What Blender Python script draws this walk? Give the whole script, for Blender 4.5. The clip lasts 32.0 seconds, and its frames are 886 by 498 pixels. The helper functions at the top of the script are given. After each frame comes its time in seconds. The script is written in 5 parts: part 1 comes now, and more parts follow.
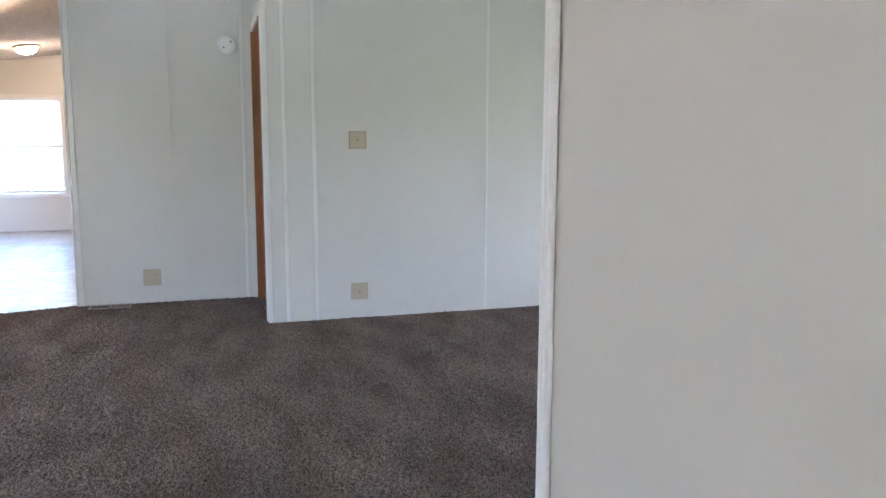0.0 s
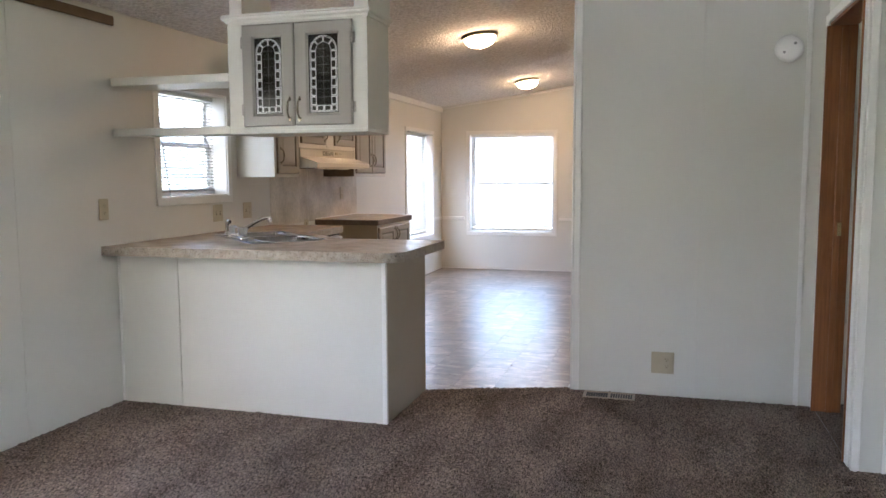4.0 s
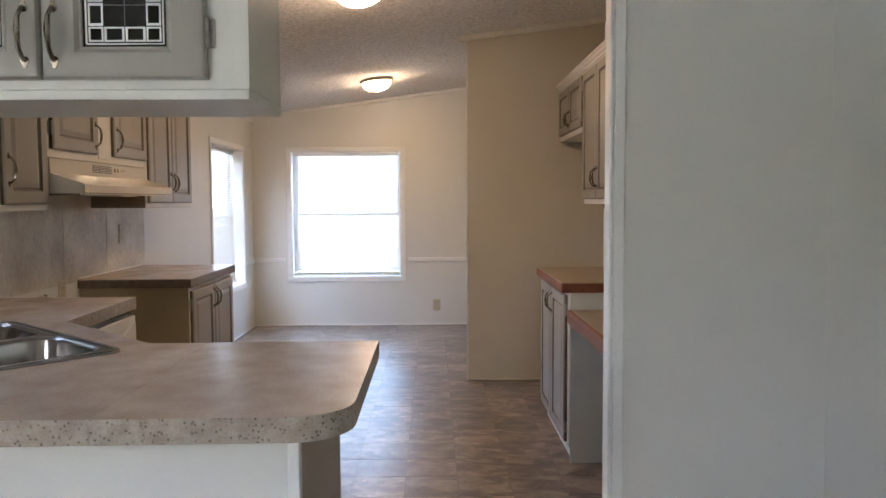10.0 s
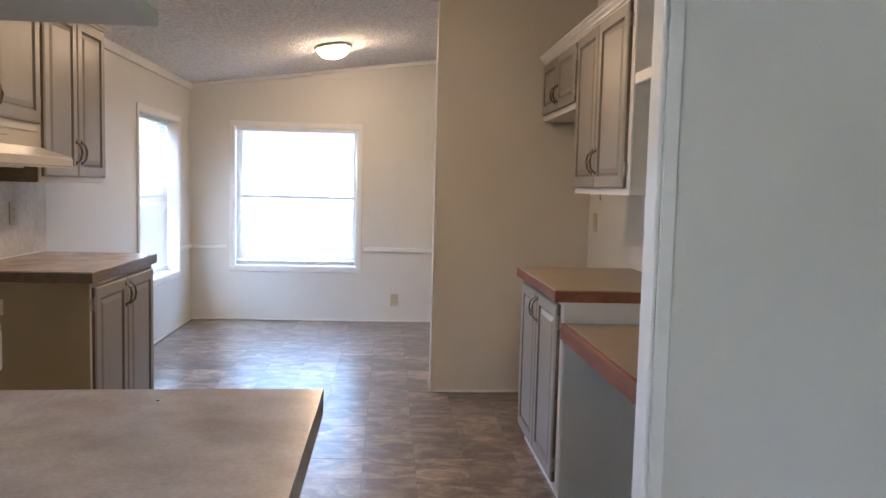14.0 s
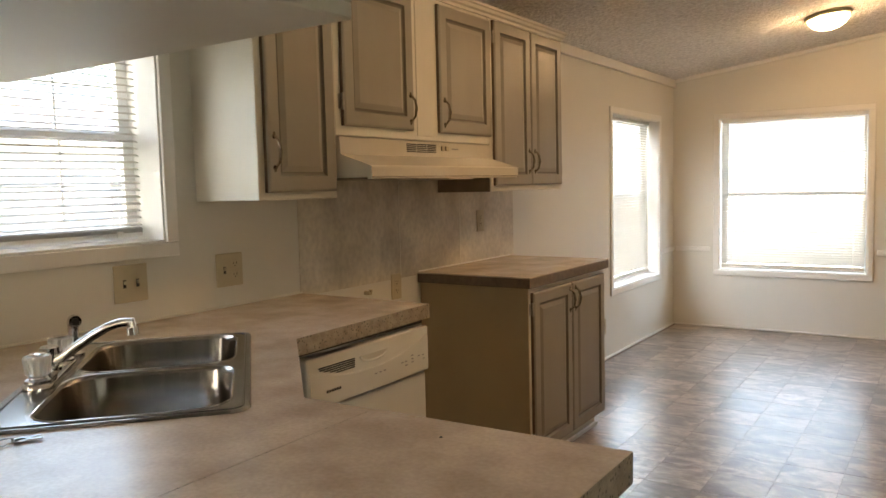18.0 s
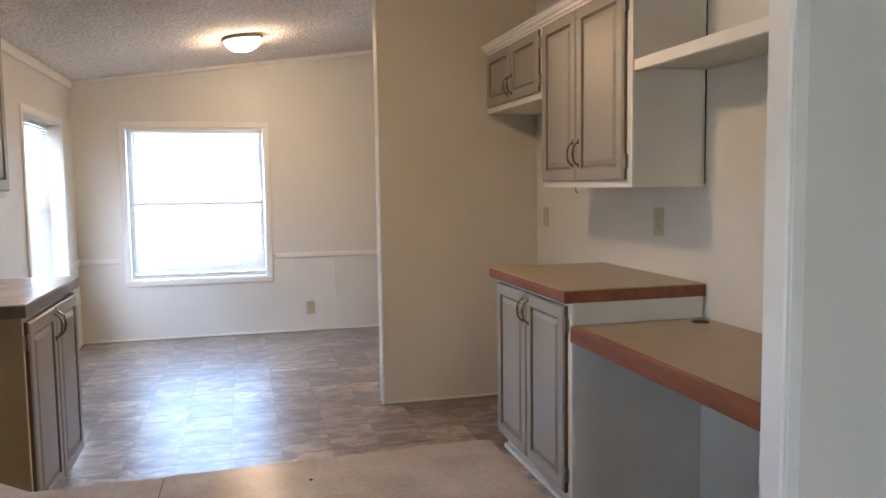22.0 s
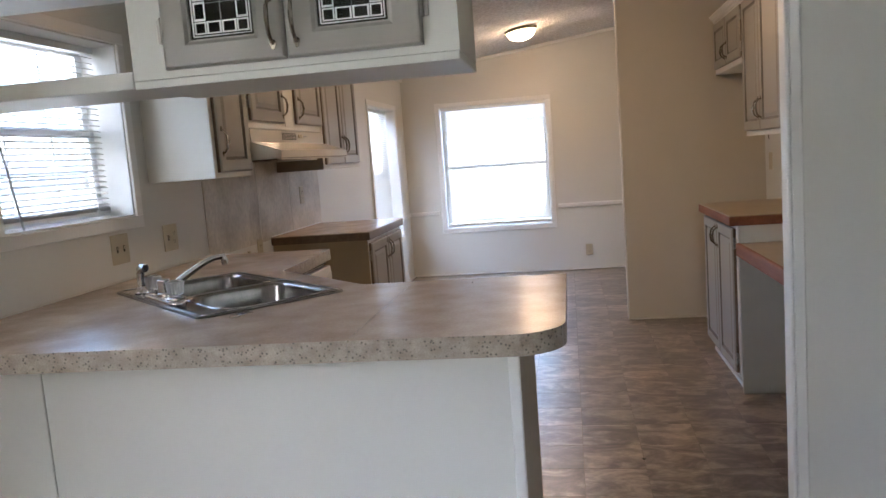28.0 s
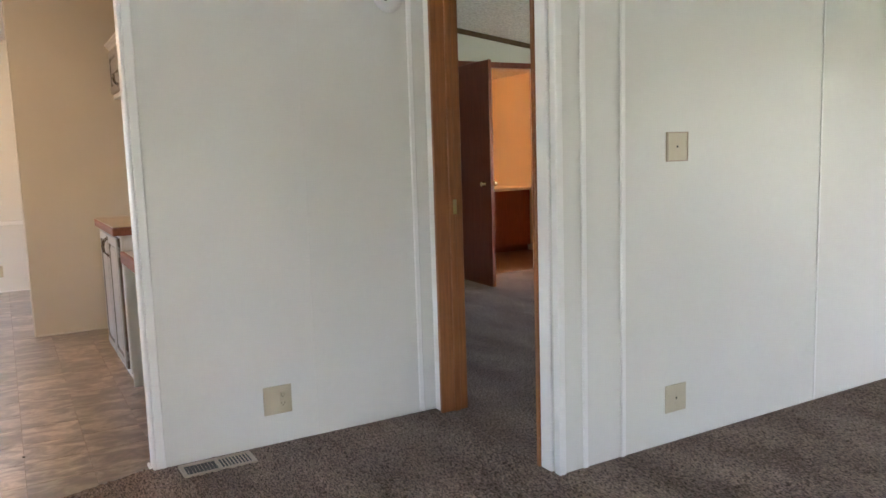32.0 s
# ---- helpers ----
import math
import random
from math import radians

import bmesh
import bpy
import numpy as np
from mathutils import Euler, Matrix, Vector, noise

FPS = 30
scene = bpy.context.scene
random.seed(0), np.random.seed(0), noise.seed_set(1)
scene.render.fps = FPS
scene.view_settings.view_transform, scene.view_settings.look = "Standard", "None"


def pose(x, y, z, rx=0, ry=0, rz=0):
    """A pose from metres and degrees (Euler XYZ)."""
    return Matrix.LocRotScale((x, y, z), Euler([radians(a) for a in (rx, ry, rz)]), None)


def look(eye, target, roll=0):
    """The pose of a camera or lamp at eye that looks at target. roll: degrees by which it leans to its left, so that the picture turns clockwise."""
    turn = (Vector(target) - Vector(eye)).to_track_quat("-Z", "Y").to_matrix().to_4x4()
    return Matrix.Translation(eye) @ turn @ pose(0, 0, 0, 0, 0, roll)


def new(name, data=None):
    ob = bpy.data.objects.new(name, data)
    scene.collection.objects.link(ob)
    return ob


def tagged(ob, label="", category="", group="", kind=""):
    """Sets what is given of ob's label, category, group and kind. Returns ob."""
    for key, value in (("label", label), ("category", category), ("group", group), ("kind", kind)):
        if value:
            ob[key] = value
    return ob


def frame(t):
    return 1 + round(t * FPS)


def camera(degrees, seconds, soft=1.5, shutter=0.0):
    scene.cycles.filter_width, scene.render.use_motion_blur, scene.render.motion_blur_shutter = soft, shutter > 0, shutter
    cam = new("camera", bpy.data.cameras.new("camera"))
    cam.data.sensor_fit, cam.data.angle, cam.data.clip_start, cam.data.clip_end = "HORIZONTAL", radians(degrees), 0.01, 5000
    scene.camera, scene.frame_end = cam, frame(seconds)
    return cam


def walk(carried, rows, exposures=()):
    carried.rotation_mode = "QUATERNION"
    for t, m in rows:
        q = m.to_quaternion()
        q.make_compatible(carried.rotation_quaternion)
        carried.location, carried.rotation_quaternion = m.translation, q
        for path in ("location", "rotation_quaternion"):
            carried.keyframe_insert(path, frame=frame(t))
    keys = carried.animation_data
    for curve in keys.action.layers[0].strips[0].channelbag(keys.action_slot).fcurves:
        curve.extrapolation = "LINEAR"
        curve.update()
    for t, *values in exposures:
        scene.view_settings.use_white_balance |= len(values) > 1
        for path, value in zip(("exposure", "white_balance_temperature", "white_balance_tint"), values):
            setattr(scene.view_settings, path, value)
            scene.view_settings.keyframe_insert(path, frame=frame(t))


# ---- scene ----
cam = camera(60.2, 32.0)
PATH = [
    (0, (3.404, -6.241, 1.23), (3.999, -4.351, 0.958), 0.2),
    (0.5, (3.35, -5.99, 1.219), (3.925, -4.092, 0.962), 0.4),
    (1, (3.349, -5.741, 1.256), (3.999, -3.863, 1.029), 0.5),
    (1.5, (3.34, -5.526, 1.257), (3.758, -3.585, 1.015), 0.8),
    (2, (3.366, -5.334, 1.266), (3.322, -3.342, 1.101), 1.1),
    (2.5, (3.297, -5.149, 1.29), (3.08, -3.167, 1.124), 0.9),
    (3, (3.196, -4.979, 1.293), (2.913, -3.005, 1.137), -0.0),
    (3.5, (3.085, -4.773, 1.307), (2.605, -2.84, 1.129), -0.8),
    (5.5, (2.772, -4.109, 1.285), (2.141, -2.222, 1.082), -0.1),
    (6, (2.641, -3.93, 1.306), (1.946, -2.064, 1.12), -1.1),
    (6.5, (2.52, -3.751, 1.306), (1.82, -1.883, 1.156), -1.1),
    (7, (2.37, -3.576, 1.301), (1.722, -1.69, 1.149), -0.5),
    (7.5, (2.271, -3.398, 1.304), (1.769, -1.468, 1.151), 0.1),
    (8, (2.178, -3.236, 1.304), (1.742, -1.29, 1.154), 0.2),
    (8.5, (2.082, -3.012, 1.324), (1.701, -1.051, 1.222), -0.2),
    (9, (2.026, -2.822, 1.312), (1.81, -0.839, 1.172), -0.4),
    (9.5, (1.948, -2.569, 1.34), (1.944, -0.574, 1.199), -0.2),
    (10, (1.905, -2.455, 1.32), (1.931, -0.459, 1.195), -0.3),
    (10.5, (1.827, -2.25, 1.333), (1.753, -0.254, 1.242), -1.8),
    (11, (1.769, -2.144, 1.324), (1.691, -0.147, 1.247), -1.8),
    (11.5, (1.679, -2.047, 1.33), (1.747, -0.05, 1.241), -2.0),
    (12, (1.593, -1.963, 1.329), (1.85, 0.018, 1.236), -1.9),
    (12.5, (1.579, -1.947, 1.328), (1.956, 0.013, 1.19), -1.2),
    (13, (1.627, -1.875, 1.307), (2.021, 0.078, 1.133), -1.0),
    (13.5, (1.766, -1.804, 1.31), (2.035, 0.171, 1.142), 0.4),
    (15.5, (1.988, -1.429, 1.318), (1.668, 0.54, 1.179), -0.8),
    (16, (2.065, -1.384, 1.329), (1.392, 0.493, 1.187), -1.9),
    (16.5, (2.124, -1.353, 1.327), (1.177, 0.402, 1.179), -1.8),
    (17, (2.142, -1.344, 1.328), (1.051, 0.326, 1.188), -1.9),
    (17.5, (2.151, -1.334, 1.326), (1.04, 0.322, 1.179), -1.9),
    (18, (2.142, -1.33, 1.324), (1.032, 0.326, 1.159), -1.4),
    (18.5, (2.079, -1.365, 1.32), (0.963, 0.285, 1.143), -1.4),
    (19, (1.931, -1.4, 1.32), (0.947, 0.334, 1.157), -1.3),
    (19.5, (1.802, -1.431, 1.305), (1.002, 0.394, 1.138), 0.4),
    (20, (1.678, -1.374, 1.289), (1.077, 0.525, 1.109), -0.2),
    (20.5, (1.557, -1.301, 1.301), (1.236, 0.667, 1.154), -1.1),
    (21, (1.502, -1.298, 1.31), (1.477, 0.697, 1.159), -1.1),
    (21.5, (1.422, -1.344, 1.313), (1.685, 0.631, 1.148), -1.0),
    (22, (1.378, -1.37, 1.321), (1.878, 0.559, 1.153), -0.8),
    (22.5, (1.364, -1.375, 1.32), (2.004, 0.512, 1.15), -0.6),
    (23, (1.341, -1.391, 1.327), (2.003, 0.488, 1.15), -0.4),
    (23.5, (1.342, -1.451, 1.325), (1.912, 0.457, 1.145), -0.6),
    (24, (1.416, -1.527, 1.321), (1.71, 0.444, 1.155), -0.4),
    (24.5, (1.53, -1.61, 1.3), (1.558, 0.382, 1.126), 0.2),
    (25, (1.548, -1.774, 1.31), (1.448, 0.215, 1.128), -0.9),
    (25.5, (1.536, -1.958, 1.288), (1.41, 0.025, 1.059), -0.9),
    (27.5, (1.798, -2.493, 1.312), (1.441, -0.538, 1.088), -2.8),
    (28, (1.771, -2.659, 1.306), (1.435, -0.702, 1.07), -4.3),
    (28.5, (1.782, -2.814, 1.316), (1.531, -0.851, 1.027), -4.0),
    (29, (1.859, -2.899, 1.312), (1.635, -0.931, 1.036), -2.3),
    (29.5, (1.972, -3.015, 1.295), (1.679, -1.055, 1.029), -2.4),
    (30, (2.008, -3.094, 1.304), (1.757, -1.129, 1.032), -2.8),
    (30.5, (1.973, -3.147, 1.308), (2.092, -1.169, 1.032), -2.9),
    (31, (1.935, -3.191, 1.296), (2.376, -1.26, 1.02), -2.6),
    (31.5, (1.975, -3.197, 1.267), (2.72, -1.359, 1.006), -2.3),
    (32, (2.028, -3.222, 1.255), (3.016, -1.501, 1.009), -1.8),
]
EXPOSURES = [(0, 4.2, 5450, 14), (1, 4.45, 5450, 14), (2, 4.05, 5700, 13), (3, 3.95, 5800, 13), (6, 3.7, 5950, 13), (8, 3.5, 5950, 13), (10, 3.65, 5750, 12), (13, 3.85, 5300, 12), (15.5, 3.85, 5650, 11), (16, 3.85, 5650, 11), (17, 3.7, 7350, 9), (19, 3.7, 7350, 9), (20, 3.75, 6150, 10), (21, 3.95, 5650, 11), (22, 3.95, 5600, 11), (24, 3.95, 5800, 11), (25, 4.05, 5450, 11), (28, 3.55, 5700, 13), (30, 3.6, 5800, 13), (31, 3.95, 5750, 13), (32, 4.4, 6000, 13)]
walk(cam, [(t, look(eye, target, roll)) for t, eye, target, roll in PATH], EXPOSURES)

# world and sun
world = bpy.data.worlds.new("sky")
scene.world = world
world.use_nodes = True
wn = world.node_tree
sky = wn.nodes.new("ShaderNodeTexSky")
sky.sky_type, sky.sun_disc = "NISHITA", False
sky.dust_density, sky.ozone_density = 4.0, 0.6
SUN_WAY = Vector((0.12, -0.85, 0.80)).normalized()
sky.sun_elevation, sky.sun_rotation = math.asin(SUN_WAY.z), math.atan2(SUN_WAY.x, SUN_WAY.y)
wn.links.new(sky.outputs[0], wn.nodes["Background"].inputs[0])
wn.nodes["Background"].inputs[1].default_value = 0.15
sun_data = bpy.data.lights.new("sun", "SUN")
sun_data.energy, sun_data.angle, sun_data.color = 5.0, radians(0.5), (1, 0.95, 0.88)
sun = new("sun", sun_data)
sun.matrix_world = look((0, 0, 20), Vector((0, 0, 20)) - SUN_WAY)


def window_lamp(name, eye, target, wide, high, watts, colour):
    """Skylight that falls through a window opening."""
    data = bpy.data.lights.new(name, "AREA")
    data.shape, data.size, data.size_y, data.energy, data.color = "RECTANGLE", wide, high, watts, colour
    new(name, data).matrix_world = look(eye, target)


window_lamp("window_light_north", (0.987, 5.825, 1.18), (0.987, 0, 1.18), 1.15, 1.32, 1.9, (0.60, 0.79, 1.0))
window_lamp("window_light_west", (-0.205, 4.71, 1.17), (5, 4.71, 1.17), 1.08, 1.32, 1.9, (0.60, 0.79, 1.0))
window_lamp("window_light_sink", (-0.205, -0.14, 1.51), (5, -0.14, 1.51), 0.74, 0.68, 0.20, (0.60, 0.79, 1.0))


# ---------- materials ----------
def mat(name, c1, c2=None, scale=6.0, rough=0.5, metal=0.0, bump=0.0, bscale=250.0, detail=4.0, rand=0.0,
        stretch=(1, 1, 1), spec=0.5, fine=0.0, rvar=0.0, trans=0.0, ior=1.45, soft=0.0):
    m = bpy.data.materials.new(name)
    m.use_nodes = True
    nt = m.node_tree
    n, link = nt.nodes, nt.links.new
    b = n["Principled BSDF"]
    b.inputs["Roughness"].default_value, b.inputs["Metallic"].default_value = rough, metal
    b.inputs["Specular IOR Level"].default_value, b.inputs["IOR"].default_value = spec, ior
    b.inputs["Transmission Weight"].default_value = trans
    co = n.new("ShaderNodeTexCoord")
    mp = n.new("ShaderNodeMapping")
    mp.inputs["Scale"].default_value = stretch
    link(co.outputs["Object"], mp.inputs[0])
    vec = mp.outputs[0]
    if rand:
        info = n.new("ShaderNodeObjectInfo")
        off = n.new("ShaderNodeVectorMath")
        off.operation = "MULTIPLY_ADD"
        off.inputs[1].default_value = (7.3, 5.1, 3.7)
        link(info.outputs["Random"], off.inputs[0])
        link(vec, off.inputs[2])
        vec = off.outputs[0]
    nz = n.new("ShaderNodeTexNoise")
    nz.inputs["Scale"].default_value, nz.inputs["Detail"].default_value = scale, detail
    link(vec, nz.inputs["Vector"])
    ramp = n.new("ShaderNodeValToRGB")
    ramp.color_ramp.elements[0].position, ramp.color_ramp.elements[1].position = 0.32, 0.68
    ramp.color_ramp.elements[0].color = (*c1, 1)
    ramp.color_ramp.elements[1].color = (*(c2 or tuple(min(1, v * 1.05) for v in c1)), 1)
    link(nz.outputs[0], ramp.inputs[0])
    col = ramp.outputs[0]
    if fine:
        n2 = n.new("ShaderNodeTexNoise")
        n2.inputs["Scale"].default_value, n2.inputs["Detail"].default_value = bscale, 2
        link(vec, n2.inputs["Vector"])
        r2 = n.new("ShaderNodeMapRange")
        r2.inputs[1].default_value, r2.inputs[2].default_value = 0.3, 0.7
        r2.inputs[3].default_value, r2.inputs[4].default_value = 1 - fine, 1 + fine
        link(n2.outputs[0], r2.inputs[0])
        mx = n.new("ShaderNodeVectorMath")
        mx.operation = "SCALE"
        link(col, mx.inputs[0])
        link(r2.outputs[0], mx.inputs["Scale"])
        col = mx.outputs[0]
    if rand:
        r3 = n.new("ShaderNodeMapRange")
        r3.inputs[3].default_value, r3.inputs[4].default_value = 1 - rand, 1 + rand
        link(info.outputs["Random"], r3.inputs[0])
        mx3 = n.new("ShaderNodeVectorMath")
        mx3.operation = "SCALE"
        link(col, mx3.inputs[0])
        link(r3.outputs[0], mx3.inputs["Scale"])
        col = mx3.outputs[0]
    link(col, b.inputs["Base Color"])
    if rvar:
        r4 = n.new("ShaderNodeMapRange")
        r4.inputs[3].default_value, r4.inputs[4].default_value = rough - rvar, rough + rvar
        link(nz.outputs[0], r4.inputs[0])
        link(r4.outputs[0], b.inputs["Roughness"])
    if bump:
        nb = n.new("ShaderNodeTexNoise")
        nb.inputs["Scale"].default_value, nb.inputs["Detail"].default_value = bscale, 3
        link(vec, nb.inputs["Vector"])
        bp = n.new("ShaderNodeBump")
        bp.inputs["Strength"].default_value, bp.inputs["Distance"].default_value = min(1, bump), 0.002 + soft
        link(nb.outputs[0], bp.inputs["Height"])
        link(bp.outputs[0], b.inputs["Normal"])
    return m


def glow(name, colour, strength):
    m = bpy.data.materials.new(name)
    m.use_nodes = True
    b = m.node_tree.nodes["Principled BSDF"]
    b.inputs["Base Color"].default_value = (0.8, 0.78, 0.72, 1)
    b.inputs["Emission Color"].default_value, b.inputs["Emission Strength"].default_value = (*colour, 1), strength
    b.inputs["Roughness"].default_value = 0.35
    return m


M_WALL = mat("wall_vinyl", (0.685, 0.68, 0.63), (0.715, 0.71, 0.66), 1.2, 0.42)
M_ENTRY = mat("entry_vinyl", (0.60, 0.565, 0.495), (0.63, 0.595, 0.525), 1.2, 0.42)
M_WHITE = mat("white_trim", (0.80, 0.795, 0.765), (0.83, 0.825, 0.795), 5, 0.38)
M_CREAM = mat("cabinet_cream", (0.66, 0.64, 0.57), (0.71, 0.69, 0.62), 4, 0.42)
M_GREY = mat("cabinet_grey", (0.282, 0.263, 0.224), (0.318, 0.299, 0.258), 5, 0.36, stretch=(1, 1, 0.25))
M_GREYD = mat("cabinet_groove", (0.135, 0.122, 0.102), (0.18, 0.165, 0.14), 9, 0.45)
M_CEIL = mat("ceiling_texture", (0.84, 0.825, 0.80), (0.98, 0.975, 0.96), 30, 0.9, bump=1.0, bscale=46, fine=0.15, soft=0.024)
M_CARPET = mat("carpet_pile", (0.128, 0.095, 0.075), (0.205, 0.157, 0.127), 3.0, 0.98, bscale=115, fine=0.75, spec=0.1, stretch=(1.5, 0.6, 1), detail=8)
M_TILE = mat("vinyl_slate", (0.046, 0.030, 0.023), (0.42, 0.345, 0.29), 6.5, 0.36, detail=9, rand=0.36, stretch=(0.85, 1.35, 1), fine=0.22, bscale=42, rvar=0.05, spec=0.4, bump=0.10)
M_JOINT = mat("vinyl_joint", (0.20, 0.165, 0.14), (0.27, 0.225, 0.195), 9, 0.4)
M_LAM = mat("laminate_top", (0.43, 0.347, 0.278), (0.60, 0.505, 0.42), 8, 0.25, detail=11, fine=0.07, bscale=120, rvar=0.03, spec=0.55)
M_LAMB = mat("laminate_brown", (0.30, 0.235, 0.155), (0.335, 0.265, 0.18), 9, 0.30, fine=0.03, bscale=90)
M_WOODEDGE = mat("oak_edge", (0.17, 0.058, 0.027), (0.25, 0.096, 0.05), 26, 0.55, bump=0.15, bscale=160, stretch=(1, 0.08, 1), fine=0.08, spec=0.3)
M_EDGEB = mat("brown_edge", (0.115, 0.082, 0.055), (0.165, 0.122, 0.085), 40, 0.4, fine=0.1)
M_BARE = mat("bare_board", (0.19, 0.15, 0.10), (0.24, 0.195, 0.135), 12, 0.6, fine=0.1)
M_PANEL = mat("panel_tan", (0.53, 0.485, 0.395), (0.57, 0.525, 0.43), 1.5, 0.5)
M_SIDE = mat("side_tan", (0.40, 0.325, 0.21), (0.44, 0.36, 0.24), 2, 0.45)
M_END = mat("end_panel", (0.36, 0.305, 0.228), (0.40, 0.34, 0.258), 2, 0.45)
M_SPLASH = mat("splash_mottled", (0.47, 0.43, 0.36), (0.70, 0.66, 0.58), 5.0, 0.42, detail=10, stretch=(1, 1, 0.8), fine=0.10, bscale=45)
M_STEEL = mat("brushed_steel", (0.30, 0.29, 0.275), (0.36, 0.35, 0.335), 40, 0.22, 1.0)
M_CHROME = mat("chrome", (0.62, 0.615, 0.60), None, 5, 0.07, 1.0)
M_NICKEL = mat("worn_nickel", (0.20, 0.175, 0.14), (0.34, 0.30, 0.24), 60, 0.26, 1.0)
M_HINGE = mat("bright_nickel", (0.30, 0.28, 0.245), (0.42, 0.395, 0.355), 60, 0.30, 1.0)
# trim white darkened: shade over the peninsula is put into this colour
M_OVERSHADE = mat("overhead_white_shaded", (0.61, 0.603, 0.54), (0.645, 0.638, 0.575), 4, 0.4)
M_ACRYL = mat("clear_acrylic", (0.90, 0.91, 0.92), None, 5, 0.05, trans=0.55, ior=1.45)
M_BOWL = mat("sink_bowl_steel", (0.25, 0.23, 0.21), (0.34, 0.315, 0.29), 30, 0.20, 1.0, stretch=(1, 1, 0.06))
M_APPL = mat("appliance_white", (0.70, 0.69, 0.64), (0.74, 0.73, 0.68), 3, 0.25)
M_HOOD = mat("hood_almond", (0.57, 0.54, 0.475), (0.61, 0.58, 0.51), 4, 0.17)
M_ALMOND = mat("almond_plastic", (0.485, 0.43, 0.30), (0.525, 0.47, 0.335), 6, 0.35)
M_DARK = mat("dark_slot", (0.02, 0.018, 0.016), None, 8, 0.5)
M_GREYMARK = mat("grey_print", (0.25, 0.25, 0.24), None, 8, 0.5)
M_WAND = mat("grey_plastic", (0.46, 0.47, 0.47), None, 8, 0.3)
M_DOORW = mat("dark_mahogany", (0.17, 0.042, 0.018), (0.24, 0.066, 0.030), 9, 0.5, bump=0.1, bscale=120, stretch=(9, 9, 0.5), fine=0.1)
M_JAMB = mat("oak_jamb", (0.215, 0.080, 0.027), (0.30, 0.122, 0.044), 8, 0.42, bump=0.12, bscale=140, stretch=(10, 10, 0.5), fine=0.1)
M_BROWNTRIM = mat("brown_moulding", (0.105, 0.058, 0.026), (0.145, 0.083, 0.04), 14, 0.5, fine=0.1)
M_BRASS = mat("brass", (0.72, 0.55, 0.30), None, 9, 0.22, 1.0)
M_GLASSD = mat("smoked_glass", (0.20, 0.19, 0.17), None, 5, 0.05, trans=0.92, ior=1.2)
M_PANE = mat("window_glass", (1, 1, 1), None, 5, 0.0, trans=1.0, ior=1.05)
M_LEAD = mat("white_came", (0.78, 0.78, 0.76), None, 20, 0.4)
M_LEADG = mat("grey_came", (0.30, 0.29, 0.27), None, 20, 0.4, 0.6)
M_SASH = mat("vinyl_sash", (0.76, 0.77, 0.77), None, 5, 0.35)
M_VENT = mat("vent_paint", (0.36, 0.29, 0.22), (0.42, 0.345, 0.27), 30, 0.45, 0.3)
M_GRASS = mat("grass", (0.085, 0.10, 0.05), (0.15, 0.16, 0.09), 1.2, 0.95, bump=0.6, bscale=30, fine=0.3)
M_LEAF = mat("foliage", (0.04, 0.075, 0.02), (0.10, 0.15, 0.045), 3, 0.7, rand=0.1, fine=0.2)
M_BARK = mat("bark", (0.09, 0.07, 0.05), (0.15, 0.12, 0.09), 8, 0.9, bump=0.5, bscale=30)
M_SIDING = mat("siding", (0.55, 0.58, 0.57), (0.62, 0.64, 0.63), 2, 0.6)
M_ROOF = mat("shingle", (0.08, 0.07, 0.065), (0.13, 0.12, 0.11), 20, 0.9)
M_SHUT = mat("shutter_green", (0.05, 0.065, 0.065), None, 9, 0.5)
M_CONC = mat("concrete", (0.42, 0.41, 0.38), (0.50, 0.49, 0.46), 3, 0.9, fine=0.1)
M_LAMP = glow("lamp_glass", (1.0, 0.64, 0.345), 6.8)
M_BATH = mat("bath_wall", (0.66, 0.60, 0.50), (0.70, 0.64, 0.54), 3, 0.5)

blind = bpy.data.materials.new("blind_slat")
blind.use_nodes = True
nb_ = blind.node_tree.nodes
trl, mixs = nb_.new("ShaderNodeBsdfTranslucent"), nb_.new("ShaderNodeMixShader")
trl.inputs[0].default_value = (0.90, 0.84, 0.74, 1)
nb_["Principled BSDF"].inputs["Base Color"].default_value = (0.56, 0.54, 0.50, 1)
nb_["Principled BSDF"].inputs["Roughness"].default_value = 0.45
mixs.inputs[0].default_value = 0.08
blind.node_tree.links.new(nb_["Principled BSDF"].outputs[0], mixs.inputs[1])
blind.node_tree.links.new(trl.outputs[0], mixs.inputs[2])
blind.node_tree.links.new(mixs.outputs[0], nb_["Material Output"].inputs[0])
M_BLIND = blind

# slate look: drawn-out clouds from dark umber to pale grey-brown
_t = M_TILE.node_tree.nodes
_t["Noise Texture"].inputs["Distortion"].default_value, _t["Noise Texture"].inputs["Roughness"].default_value = 0.9, 0.62
_r = _t["Color Ramp"].color_ramp
_r.elements[0].position, _r.elements[1].position = 0.33, 0.70
for at_, shade in ((0.43, (0.115, 0.085, 0.068)), (0.51, (0.205, 0.160, 0.132)), (0.58, (0.315, 0.258, 0.218))):
    _r.elements.new(at_).color = (*shade, 1)
coat = M_TILE.node_tree.nodes["Principled BSDF"].inputs
coat["Coat Weight"].default_value, coat["Coat Roughness"].default_value, coat["Coat IOR"].default_value = 1.0, 0.30, 1.5

